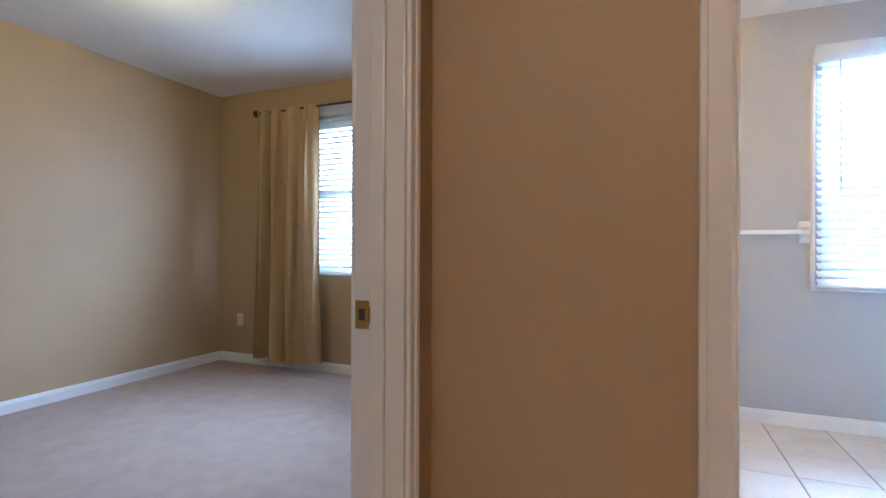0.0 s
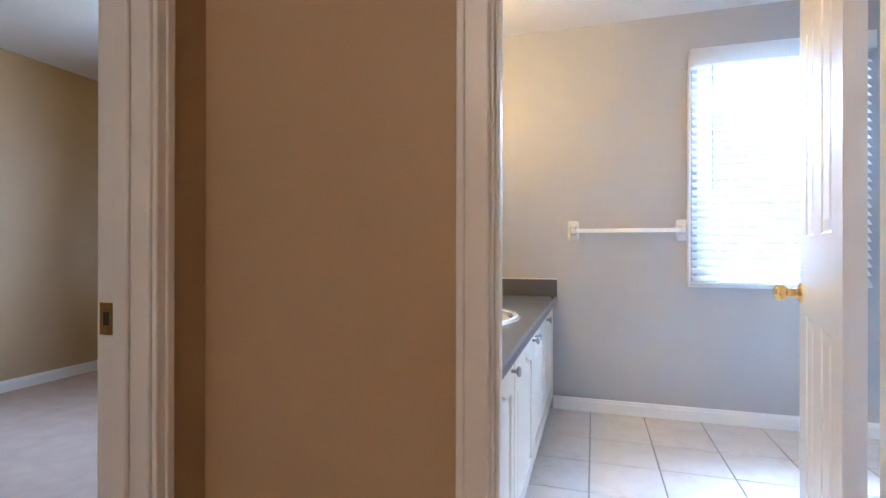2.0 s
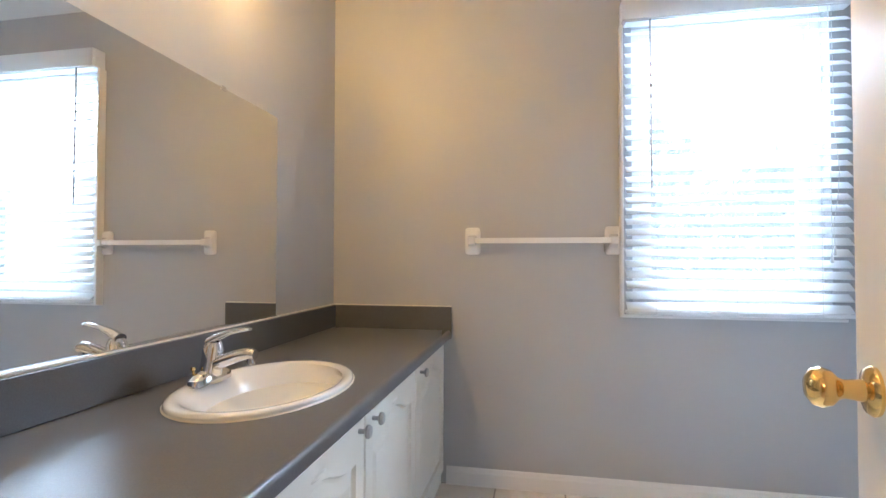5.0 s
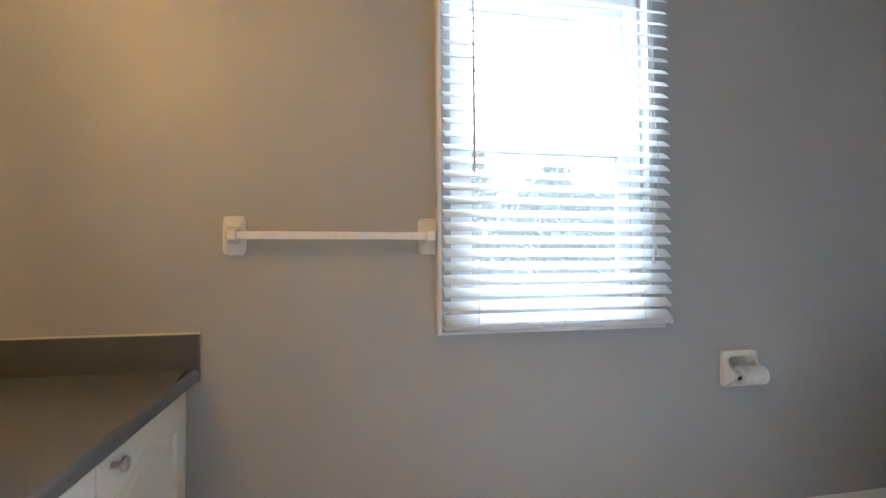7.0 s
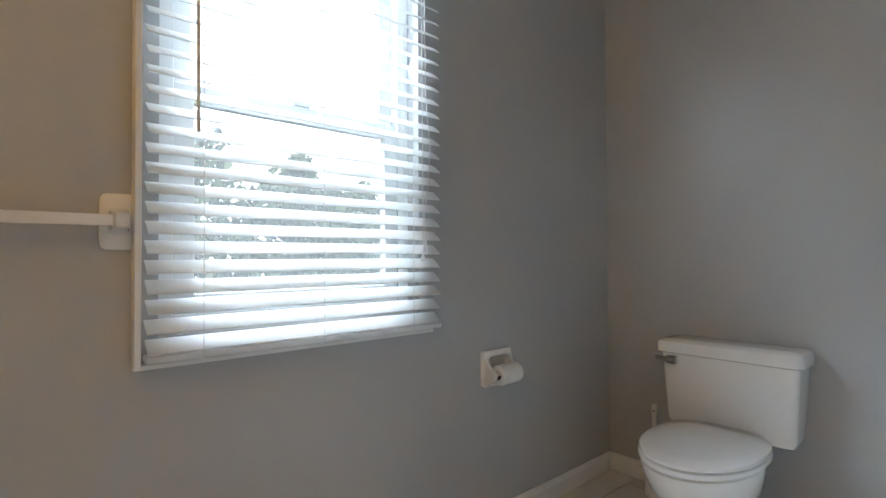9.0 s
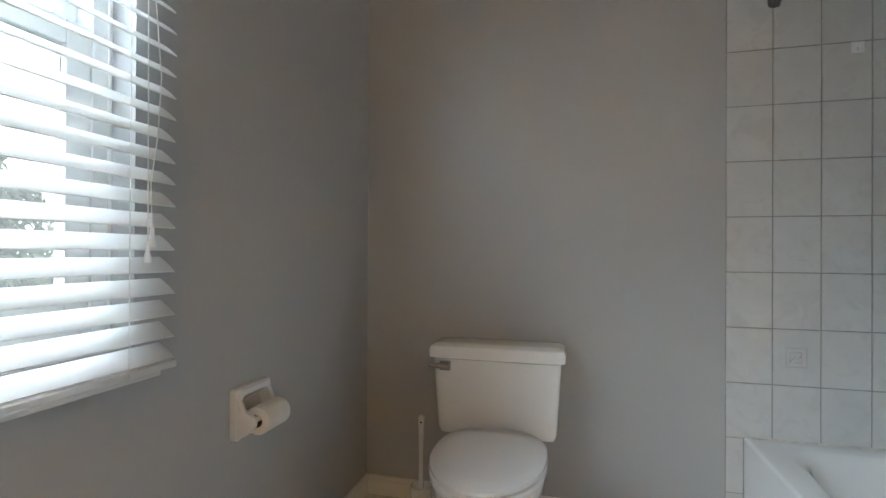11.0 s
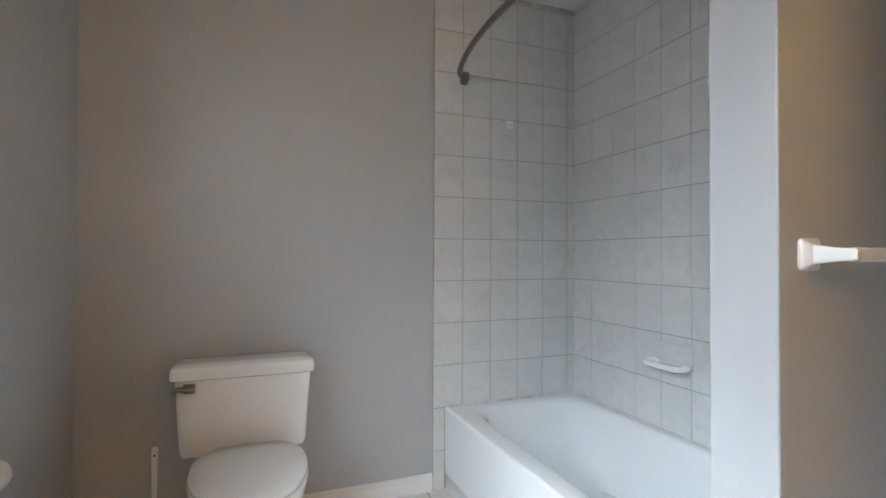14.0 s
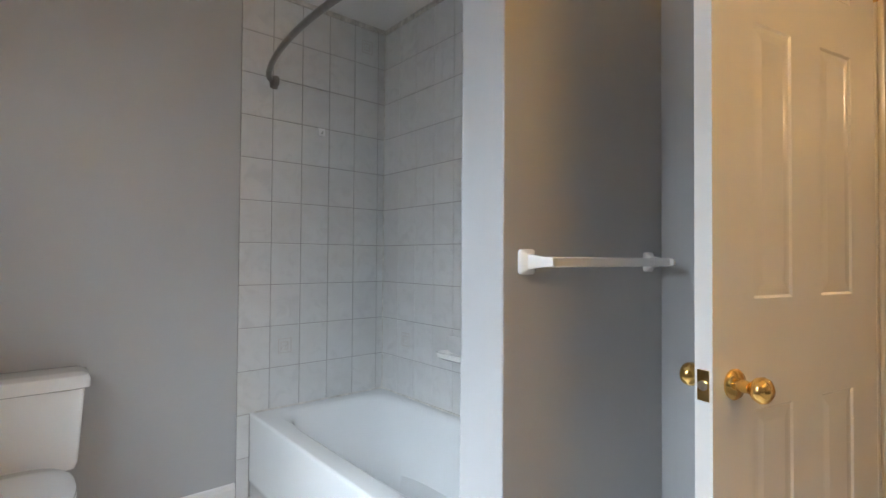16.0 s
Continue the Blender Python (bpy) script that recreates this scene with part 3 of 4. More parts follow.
def faucet():
    fx, fy, fz = SX - SA * 0.80, SY - 0.01, CTOP + 0.0145
    f = empty("faucet", fx, fy, fz)
    part("base", loft([superellipse(fx, fy, fz - 0.004, 0.027, 0.078, 2.6), superellipse(fx, fy, fz + 0.012, 0.026, 0.076, 2.6), superellipse(fx, fy, fz + 0.024, 0.021, 0.055, 2.4), superellipse(fx, fy, fz + 0.03, 0.016, 0.03)]), CHROME, f, "", True)
    part("body", loft([superellipse(fx, fy, fz + 0.012, 0.027, 0.036), superellipse(fx + 0.004, fy, fz + 0.05, 0.026, 0.028), superellipse(fx + 0.008, fy, fz + 0.085, 0.026, 0.026), superellipse(fx + 0.01, fy, fz + 0.1, 0.018, 0.019)]), CHROME, f, "", True)
    def arm(pts):
        rings = []
        for x, z, a, h in pts:
            rings.append([Vector((fx + x, fy + 1.25 * a * math.cos(t), fz + z + 1.25 * h * math.sin(t))) for t in [2 * math.pi * i / 20 for i in range(20)]])
        return loft(rings)
    part("spout", arm([(0.0, 0.035, 0.018, 0.018), (0.04, 0.052, 0.017, 0.015), (0.085, 0.068, 0.016, 0.013), (0.118, 0.074, 0.015, 0.012), (0.13, 0.07, 0.012, 0.01)]), CHROME, f, "", True)
    part("aerator", lathe([(0.011, 0), (0.011, 0.02), (0, 0.02)], Matrix.Translation((fx + 0.117, fy, fz + 0.045)), 16), CHROME, f, "", True)
    part("lever", arm([(-0.004, 0.1, 0.016, 0.01), (0.02, 0.112, 0.015, 0.01), (0.06, 0.128, 0.011, 0.006), (0.1, 0.136, 0.011, 0.005), (0.115, 0.136, 0.007, 0.003)]), CHROME, f, "", True)
    part("drain_pull", lathe([(0.003, 0), (0.003, 0.02), (0.007, 0.024), (0.006, 0.03), (0, 0.031)], Matrix.Translation((fx - 0.02, fy - 0.04, fz + 0.01)), 12), BRASS, f, "tarnished brass pull", True)
    return tagged(f, "chrome single-lever faucet on the wash basin", "faucet")


faucet()


def mirror():
    m = empty("wall_mirror", XL, 4.5, 0.84)
    y0, y1, z0, z1 = YD + 0.12, 5.268, 0.838, 1.607
    part("glass", box(XL + 0.0005, XL + 0.006, y0, y1, z0, z1), MIRROR, m)
    part("bottom_channel", box(XL + 0.0005, XL + 0.009, y0, y1, z0 - 0.0045, z0 + 0.002), CHROME, m)
    for yy in (4.1, 4.93):
        part("mirror_clip", box(XL + 0.0005, XL + 0.009, yy - 0.012, yy + 0.012, z1 - 0.008, z1 + 0.006, 0.001), CHROME, m)
    return tagged(m, "large frameless wall mirror above the vanity", "mirror")


mirror()


def vanity_light():
    v = empty("vanity_light", XL, 4.62, 2.1)
    part("backplate", loft([[Vector((XL + 0.0005 + (p.z), p.x, p.y)) for p in superellipse(4.62, 2.01, h, 0.16 - k, 0.055 - k, 5)] for h, k in ((0, 0), (0.012, 0), (0.018, 0.008))]), BRONZE, v, "", True)
    part("crossbar", tube([(1.69, 4.38, 2.01), (1.69, 4.86, 2.01)], 0.0085, 12), BRONZE, v, "", True)
    part("stem", tube([(XL + 0.012, 4.62, 2.01), (1.69, 4.62, 2.01)], 0.01, 12), BRONZE, v, "", True)
    for yy in (4.84, 4.62, 4.40):
        part("lamp_holder", lathe([(0, -0.062), (0.013, -0.06), (0.016, -0.05), (0.012, -0.042), (0.013, -0.01), (0.02, 0.0), (0.021, 0.022), (0, 0.022)], Matrix.Translation((1.735, yy, 2.00)), 20), BRONZE, v, "", True)
        part("arm", tube([(1.69, yy, 2.01), (1.735, yy, 1.995)], 0.007, 10), BRONZE, v, "", True)
        s = part("shade", lathe([(0.02, 0.018), (0.045, 0.026), (0.062, 0.05), (0.06, 0.085), (0.068, 0.12), (0.066, 0.12), (0.057, 0.085), (0.058, 0.052), (0.04, 0.03)], Matrix.Translation((1.735, yy, 2.00)), 28), SHADEGLOW, v, "lit opal glass bell shade", True)
        s.visible_shadow = False
    return tagged(v, "aged brass vanity light with three lit bell shades", "wall lamp")


vanity_light()


# ---- bathroom: wall fittings ----
def towel_rail(a, b, out, normal, label, half=(0.037, 0.064), neck=1.0, bar=0.0125):
    """A ceramic rail between two posts on a wall; a, b: the posts' middles."""
    a, b, nrm = Vector(a), Vector(b), Vector(normal)
    r = empty("towel_rail", *((a + b) / 2))
    u = (b - a).normalized()
    for i, p in enumerate((a, b)):
        m = Matrix((( u.x, 0, nrm.x, p.x), (u.y, 0, nrm.y, p.y), (0, 1, 0, p.z), (0, 0, 0, 1)))
        rings = []
        hx, hz = half
        for h, sx, sz in ((0.0005, hx, hz), (0.007, hx, hz), (0.011, hx - 0.003, hz - 0.004), (0.018, 0.02 * neck, 0.03 * neck), (out - 0.018, 0.017 * neck, 0.021 * neck), (out + 0.012, 0.016 * neck, 0.018 * neck), (out + 0.017, 0.012 * neck, 0.014 * neck)):
            rings.append([m @ Vector((q.x, q.y, h)) for q in superellipse(0, 0, 0, sx, sz, 6, 32)])
        part("bracket", loft(rings), CERAMIC, r, "", True)
    rings = []
    for p in (a + u * 0.012, b - u * 0.012):
        rings.append([p + nrm * (out - 0.001 + dx) + Vector((0, 0, dz)) for dx, dz in ((-0.009, -bar * 0.75), (-0.007, -bar), (0.007, -bar), (0.009, -bar * 0.75), (0.009, bar * 0.75), (0.007, bar), (-0.007, bar), (-0.009, bar * 0.75))])
    part("rail", loft(rings), SEATM, r)
    return tagged(r, label, "towel rail")


towel_rail((2.285, YW, 1.143), (2.918, YW, 1.143), 0.05, (0, -1, 0), "white ceramic towel rail beside the window")
towel_rail((PX0, 4.238, 1.126), (PX0, 3.64, 1.126), 0.07, (-1, 0, 0), "white ceramic towel rail behind the open door", (0.029, 0.031), 0.62, 0.0125)


def paper_holder():
    x0, x1, z0, z1, y = 4.088, 4.245, 0.558, 0.698, YW
    h = empty("toilet_paper_holder", (x0 + x1) / 2, y, (z0 + z1) / 2)
    cx, cz = (x0 + x1) / 2, (z0 + z1) / 2
    rect = lambda d, a, b, e: [Vector((cx + p.x, y - d, cz + p.y)) for p in superellipse(0, 0, 0, a, b, e, 40)]
    part("plate", loft([rect(0.0005, 0.079, 0.07, 14), rect(0.017, 0.079, 0.07, 14), rect(0.024, 0.073, 0.064, 10), rect(0.025, 0.062, 0.05, 6), rect(0.006, 0.05, 0.034, 3)]), CERAMIC, h, "", True)
    swoop = ((0.016, -0.066, 0.060, 0.010), (0.026, -0.062, 0.036, 0.009), (0.036, -0.054, 0.018, 0.0085), (0.048, -0.046, 0.008, 0.008), (0.060, -0.038, 0.004, 0.008), (0.070, -0.03, -0.002, 0.0075), (0.074, -0.022, -0.01, 0.005))
    for sx in (-1, 1):
        xs = cx + sx * 0.067
        part("arm", loft([[Vector((xs + dx * g, y - d, zz)) for dx, zz in ((-0.7, cz + lo), (0.7, cz + lo), (1, cz + lo + 0.004), (1, cz + hi - 0.004), (0.7, cz + hi), (-0.7, cz + hi), (-1, cz + hi - 0.004), (-1, cz + lo + 0.004))] for d, lo, hi, g in swoop]), CERAMIC, h, "", True)
    part("spindle", tube([(cx - 0.06, y - 0.058, cz - 0.012), (cx + 0.06, y - 0.058, cz - 0.012)], 0.009, 16), PLASTIC, h, "", True)
    tagged(h, "white ceramic toilet paper holder on the wall", "paper holder")
    r = empty("toilet_paper_roll", cx, y - 0.058, cz - 0.02)
    m = aim((cx - 0.046, y - 0.06, cz - 0.018), (1, 0, 0))
    part("paper", lathe([(0.017, 0), (0.037, 0), (0.038, 0.002), (0.038, 0.102), (0.037, 0.104), (0.017, 0.104)], m, 36), PAPER, r, "", True)
    part("core", lathe([(0.0165, 0.001), (0.0175, 0.001), (0.0175, 0.103), (0.0165, 0.103), (0.0165, 0.001)], m, 24), CARD, r, "brown cardboard core", True)
    tagged(r, "nearly used white toilet paper roll on its holder", "toilet paper")


paper_holder()


# ---- bathroom: toilet ----
def toilet():
    cy = 5.232
    t = empty("toilet", 4.75, cy, 0)
    def rect(z, x0, x1, hw, e=9):
        return superellipse((x0 + x1) / 2, cy, z, (x1 - x0) / 2, hw, e, 56)
    part("tank", loft([rect(0.356, 4.845, 4.975, 0.205), rect(0.364, 4.832, 4.985, 0.222), rect(0.385, 4.826, 4.988, 0.23), rect(0.65, 4.812, 4.99, 0.246), rect(0.657, 4.812, 4.99, 0.246)]), CERAMIC, t, "", True)
    part("tank_lid", loft([rect(0.655, 4.806, 4.992, 0.254), rect(0.659, 4.798, 4.994, 0.261), rect(0.688, 4.797, 4.994, 0.262), rect(0.703, 4.803, 4.99, 0.256), rect(0.711, 4.82, 4.98, 0.24), rect(0.713, 4.85, 4.95, 0.2)]), CERAMIC, t, "", True)
    hx = 4.812
    # chrome lever: the dark reflection it carries is coloured in
    hd = part("flush_handle", loft([[Vector((hx - 0.004 - d, cy + 0.19 + yy, 0.63 + zz)) for yy, zz in ((-w, -0.016), (w, -0.016), (w, 0.016), (-w, 0.016))] for d, w in ((0, 0.02), (0.012, 0.02), (0.015, 0.016))]), STEEL, t, "chrome flush lever with its dark reflection put into the colour")
    part("lever", tube([(hx - 0.016, cy + 0.18, 0.63), (hx - 0.026, cy + 0.195, 0.631), (hx - 0.026, cy + 0.25, 0.634)], [0.012, 0.011, 0.008], 12), STEEL, hd, "", True)
    def egg(z, x0, x1, hw, n=56, square=1.0):
        out = []
        for i in range(n):
            a = 2 * math.pi * i / n
            c, s = math.cos(a), math.sin(a)
            mid = x0 + (x1 - x0) * 0.56
            x = mid + (abs(c) ** square * (x1 - mid) if c > 0 else c * (mid - x0))
            k = 1 - 0.12 * max(c, 0) ** 2
            s2 = math.copysign(abs(s) ** (0.85 * square if c > 0 else 1.0), s)
            out.append(Vector((x, cy - 0.018 + hw * s2 * k, z - 0.012 * min(z / 0.3, 1))))
        return out
    part("bowl", loft([egg(0.0, 4.46, 4.86, 0.115), egg(0.03, 4.47, 4.85, 0.108), egg(0.12, 4.46, 4.83, 0.105), egg(0.2, 4.40, 4.82, 0.125), egg(0.29, 4.325, 4.80, 0.168), egg(0.34, 4.305, 4.79, 0.18), egg(0.372, 4.30, 4.785, 0.183), egg(0.38, 4.308, 4.78, 0.178)]), CERAMIC, t, "", True)
    part("shelf", loft([rect(0.30, 4.74, 4.97, 0.1, 5), rect(0.345, 4.72, 4.98, 0.13, 6), rect(0.358, 4.72, 4.98, 0.135, 6)]), CERAMIC, t, "", True)
    part("seat", loft([egg(0.382, 4.296, 4.793, 0.186, 56, 0.62), egg(0.386, 4.292, 4.795, 0.19, 56, 0.62), egg(0.398, 4.293, 4.795, 0.189, 56, 0.62), egg(0.401, 4.298, 4.79, 0.185, 56, 0.62)]), SEATM, t, "", True)
    part("seat_lid", loft([egg(0.404, 4.302, 4.79, 0.183, 56, 0.62), egg(0.407, 4.297, 4.793, 0.188, 56, 0.62), egg(0.417, 4.298, 4.793, 0.187, 56, 0.62), egg(0.423, 4.31, 4.786, 0.177, 56, 0.62), egg(0.427, 4.36, 4.72, 0.14, 56, 0.62), egg(0.428, 4.42, 4.68, 0.09, 56, 0.62)]), SEATM, t, "closed white seat lid", True)
    for s in (-1, 1):
        part("hinge", box(4.745, 4.785, cy + s * 0.075 - 0.02, cy + s * 0.075 + 0.02, 0.36, 0.392, 0.006), SEATM, t)
        part("tank_bolt", tube([(4.90, cy + s * 0.08, 0.35), (4.90, cy + s * 0.08, 0.374)], 0.009, 8), BRASS, t)
    part("water_pipe", tube([(4.998, cy + 0.19, 0.16), (4.93, cy + 0.19, 0.16), (4.915, cy + 0.185, 0.2), (4.91, cy + 0.17, 0.374)], 0.006, 10), CHROME, t, "chrome supply pipe", True)
    return tagged(t, "white ceramic two-piece toilet with closed lid", "toilet")


toilet()


def toilet_brush():
    x, y = 4.90, 5.545
    b = empty("toilet_brush", x, y, 0)
    part("holder", lathe([(0, 0), (0.05, 0), (0.052, 0.01), (0.043, 0.06), (0.045, 0.11), (0.041, 0.11), (0.038, 0.06), (0, 0.02)], Matrix.Translation((x, y, 0)), 28), SEATM, b, "", True)
    part("handle", loft([[Vector((x + sx * w, y + sy * w * 1.2, z)) for sx, sy in ((-1, -1), (1, -1), (1, 1), (-1, 1))] for z, w in ((0.06, 0.006), (0.12, 0.0075), (0.2, 0.007), (0.37, 0.009), (0.392, 0.009), (0.398, 0.006))]), SEATM, b)
    # solid dark plug; the shade inside the hanging hole is painted
    part("hanging_hole_shade", tube([(x - 0.0105, y, 0.37), (x + 0.0105, y, 0.37)], 0.004, 10), DARK, b)
    part("bristles", lathe([(0, 0.03), (0.03, 0.035), (0.032, 0.08), (0.02, 0.095), (0, 0.1)], Matrix.Translation((x, y, 0)), 20), PAPER, b)
    return tagged(b, "white plastic toilet brush in its holder beside the toilet", "toilet brush")


toilet_brush()


# ---- bathroom: tub and shower ----
def bathtub():
    x0, x1, y0, y1, h = PX1 + 0.002, XR - 0.013, YB + 0.012, 4.338, 0.392
    t = empty("bathtub", (x0 + x1) / 2, (y0 + y1) / 2, 0)
    cx, cy = (x0 + x1) / 2, (y0 + y1) / 2 + 0.01
    n = 96
    def ring(z, ax0, ax1, ay0, ay1, e):
        return superellipse((ax0 + ax1) / 2, (ay0 + ay1) / 2, z, (ax1 - ax0) / 2, (ay1 - ay0) / 2, e, n)
    rings = [ring(h, x0, x1, y0, y1 - 0.012, 60), ring(h + 0.002, x0 + 0.05, x1 - 0.07, y0 + 0.04, y1 - 0.075, 9)]
    rings += [ring(h - 0.004, x0 + 0.062, x1 - 0.085, y0 + 0.052, y1 - 0.09, 5.5), ring(h - 0.02, x0 + 0.072, x1 - 0.1, y0 + 0.06, y1 - 0.098, 5),
              ring(h - 0.12, x0 + 0.1, x1 - 0.17, y0 + 0.075, y1 - 0.112, 4.6), ring(h - 0.25, x0 + 0.13, x1 - 0.27, y0 + 0.095, y1 - 0.13, 4.2),
              ring(h - 0.31, x0 + 0.17, x1 - 0.34, y0 + 0.13, y1 - 0.165, 4), ring(h - 0.325, x0 + 0.3, x1 - 0.45, y0 + 0.22, y1 - 0.25, 3)]
    part("basin", loft(rings, False, True), ACRYLIC, t, "", True)
    prof = [(y1 - 0.02, h)] + [(y1 - 0.012 + 0.012 * math.sin(a), h - 0.012 + 0.012 * math.cos(a)) for a in [i * math.pi / 10 for i in range(6)]] + [(y1, 0.09), (y1 + 0.001, 0.075), (y1 - 0.008, 0.06), (y1 - 0.008, 0.0), (y1 - 0.03, 0.0), (y1 - 0.03, h - 0.02)]
    part("apron", loft([[Vector((x, y, z)) for y, z in prof] for x in (x0, x1 + 0.012)]), ACRYLIC, t, "", True)
    part("overflow_plate", lathe([(0.034, 0), (0.034, 0.006), (0.028, 0.01), (0, 0.011)], aim((x0 + 0.083, cy, h - 0.09), (1, 0, 0.2)), 24), CHROME, t, "", True)
    part("drain", lathe([(0.03, 0), (0.03, 0.003), (0.02, 0.004), (0, 0.002)], Matrix.Translation((x0 + 0.33, cy - 0.01, h - 0.325)), 24), CHROME, t, "", True)
    part("sealant", boxes([(x0, x1, y0 - 0.002, y0 + 0.008, h - 0.004, h + 0.006), (x1 - 0.006, x1 + 0.004, y0 + 0.008, y1 - 0.02, h - 0.004, h + 0.006)], 0.002), CAULK, t)
    return tagged(t, "white enamelled alcove bathtub with a plain apron", "bathtub")


bathtub()


def shower_rod():
    r = empty("shower_rod", 4.27, 4.25, 2.0)
    pts = []
    for i in range(41):
        t = i / 40
        x = PX1 + (XR - 0.01 - PX1) * t
        bow = math.sin(math.pi * t) ** 0.62 if 0 < i < 40 else 0.0
        pts.append((x, 4.255 + 0.135 * bow, 2.0))
    part("rod", tube(pts, 0.0135, 14), STEEL, r, "", True)
    for x, d in ((XR - 0.009, -1), (PX1, 1)):
        part("flange", loft([[Vector((x + d * a, 4.245 + p.x, 1.993 + p.y)) for p in superellipse(0, 0, 0, w, w * 1.6, 4, 28)] for a, w in ((0.0005, 0.021), (0.008, 0.021), (0.02, 0.016), (0.034, 0.015))]), STEEL, r, "dark metal end flange", True)
    return tagged(r, "curved brushed metal shower curtain rod over the tub", "shower rod")


shower_rod()


def soap_dish():
    y = YB + 0.009
    x0, x1, z0 = 4.215, 4.425, 0.664
    s = empty("soap_dish", (x0 + x1) / 2, y, z0)
    part("back_plate", loft([[Vector(((x0 + x1) / 2 + p.x, y + d, z0 + 0.05 + p.y)) for p in superellipse(0, 0, 0, a, b, 9, 40)] for d, a, b in ((0.0, 0.1, 0.05), (0.008, 0.1, 0.05), (0.011, 0.093, 0.044))]), TILE, s, "", True)
    part("tray", loft([superellipse((x0 + x1) / 2, y + 0.045, z0 + zz, a, b, 4, 40) for zz, a, b in ((-0.004, 0.075, 0.03), (0.006, 0.1, 0.045), (0.026, 0.104, 0.05), (0.028, 0.098, 0.044), (0.016, 0.085, 0.034), (0.014, 0.04, 0.014))]), CERAMIC, s, "", True)
    return tagged(s, "white ceramic soap dish on the tiled wall", "soap dish")


soap_dish()


def wall_hook():
    y, z = 3.988, 1.79
    h = empty("wall_hook", XR - 0.009, y, z)
    part("plate", box(XR - 0.014, XR - 0.009, y - 0.02, y + 0.02, z - 0.02, z + 0.02, 0.002), SEATM, h)
    part("prong", tube([(XR - 0.013, y, z - 0.004), (XR - 0.026, y, z - 0.01), (XR - 0.03, y, z + 0.002)], 0.004, 10), SEATM, h, "", True)
    return tagged(h, "small white adhesive hook on the shower tiles", "hook")


wall_hook()


# ---- bathroom: door ----
def bathroom_door():
    w, th, h = 0.606, 0.035, 2.02
    d = empty("door_1", 0, 0, 0)
    d.matrix_basis = Matrix()
    # local: hinge edge at x 0, leaf along +x, thickness along y; panelled on both faces
    bm = bmesh.new()
    cols = ((0.105, 0.245), (0.345, 0.485))
    rows = ((0.2, 0.855), (1.055, 1.6), (1.71, 1.87))
    xs = [0.0, *[v for c in cols for v in c], w]
    zs = [0.012, *[v for r in rows for v in r], h]
    for side in (0, 1):
        y = 0 if side == 0 else th
        s = 1 if side == 0 else -1
        for i in range(len(xs) - 1):
            for j in range(len(zs) - 1):
                a0, a1, b0, b1 = xs[i], xs[i + 1], zs[j], zs[j + 1]
                q = lambda g, dy: [Vector((a0 + g, y + s * dy, b0 + g)), Vector((a1 - g, y + s * dy, b0 + g)), Vector((a1 - g, y + s * dy, b1 - g)), Vector((a0 + g, y + s * dy, b1 - g))]
                if i % 2 == 1 and j % 2 == 1:
                    loft([q(0, 0), q(0.005, 0.0), q(0.01, 0.0035), q(0.018, 0.003), q(0.034, 0.0008)], False, True, bm)
                else:
                    bm.faces.new([bm.verts.new(p) for p in q(0, 0)])
    for a, b in (((0, 0.012), (w, 0.012)), ((w, 0.012), (w, h)), ((w, h), (0, h)), ((0, h), (0, 0.012))):
        bm.faces.new([bm.verts.new((a[0], 0, a[1])), bm.verts.new((b[0], 0, b[1])), bm.verts.new((b[0], th, b[1])), bm.verts.new((a[0], th, a[1]))])
    bmesh.ops.remove_doubles(bm, verts=bm.verts[:], dist=1e-5)
    leaf = part("leaf", bm, DOORPAINT, d)
    kx, kz = w - 0.06, 0.905
    for y, s in ((0, -1), (th, 1)):
        k = part("door_knob", lathe([(0.028, 0), (0.029, 0.004), (0.025, 0.009), (0.013, 0.012), (0.011, 0.03), (0.014, 0.036), (0.021, 0.042), (0.024, 0.052), (0.021, 0.061), (0.012, 0.067), (0, 0.068)], aim((kx, y, kz), (0, s, 0)), 32), BRASS, d, "polished brass knob", True)
    lp = part("latch_plate", box(w - 0.001, w + 0.0015, 0.006, th - 0.006, kz - 0.028, kz + 0.028), BRASS, d, "brass latch plate")
    part("latch_bolt", lathe([(0.009, 0), (0.009, 0.003), (0.007, 0.005), (0, 0.005)], aim((w + 0.0015, th / 2, kz), (1, 0, 0)), 16), NICKEL, lp)
    for z in (0.22, 1.8):
        part("hinge", boxes([(-0.001, 0.0, 0.004, th - 0.002, z - 0.045, z + 0.045), (-0.012, -0.001, th - 0.004, th + 0.006, z - 0.045, z + 0.045)]), BRASS, d, "brass hinge")
    a = math.atan2(4.224 - 3.632, 2.975 - 2.838)
    d.matrix_basis = Matrix.Translation((2.838 + th * math.sin(a), 3.632 - th * math.cos(a), 0)) @ Matrix.Rotation(a, 4, "Z")
    return tagged(d, "white six-panel bathroom door standing open", "door", kind="structure")


bathroom_door()


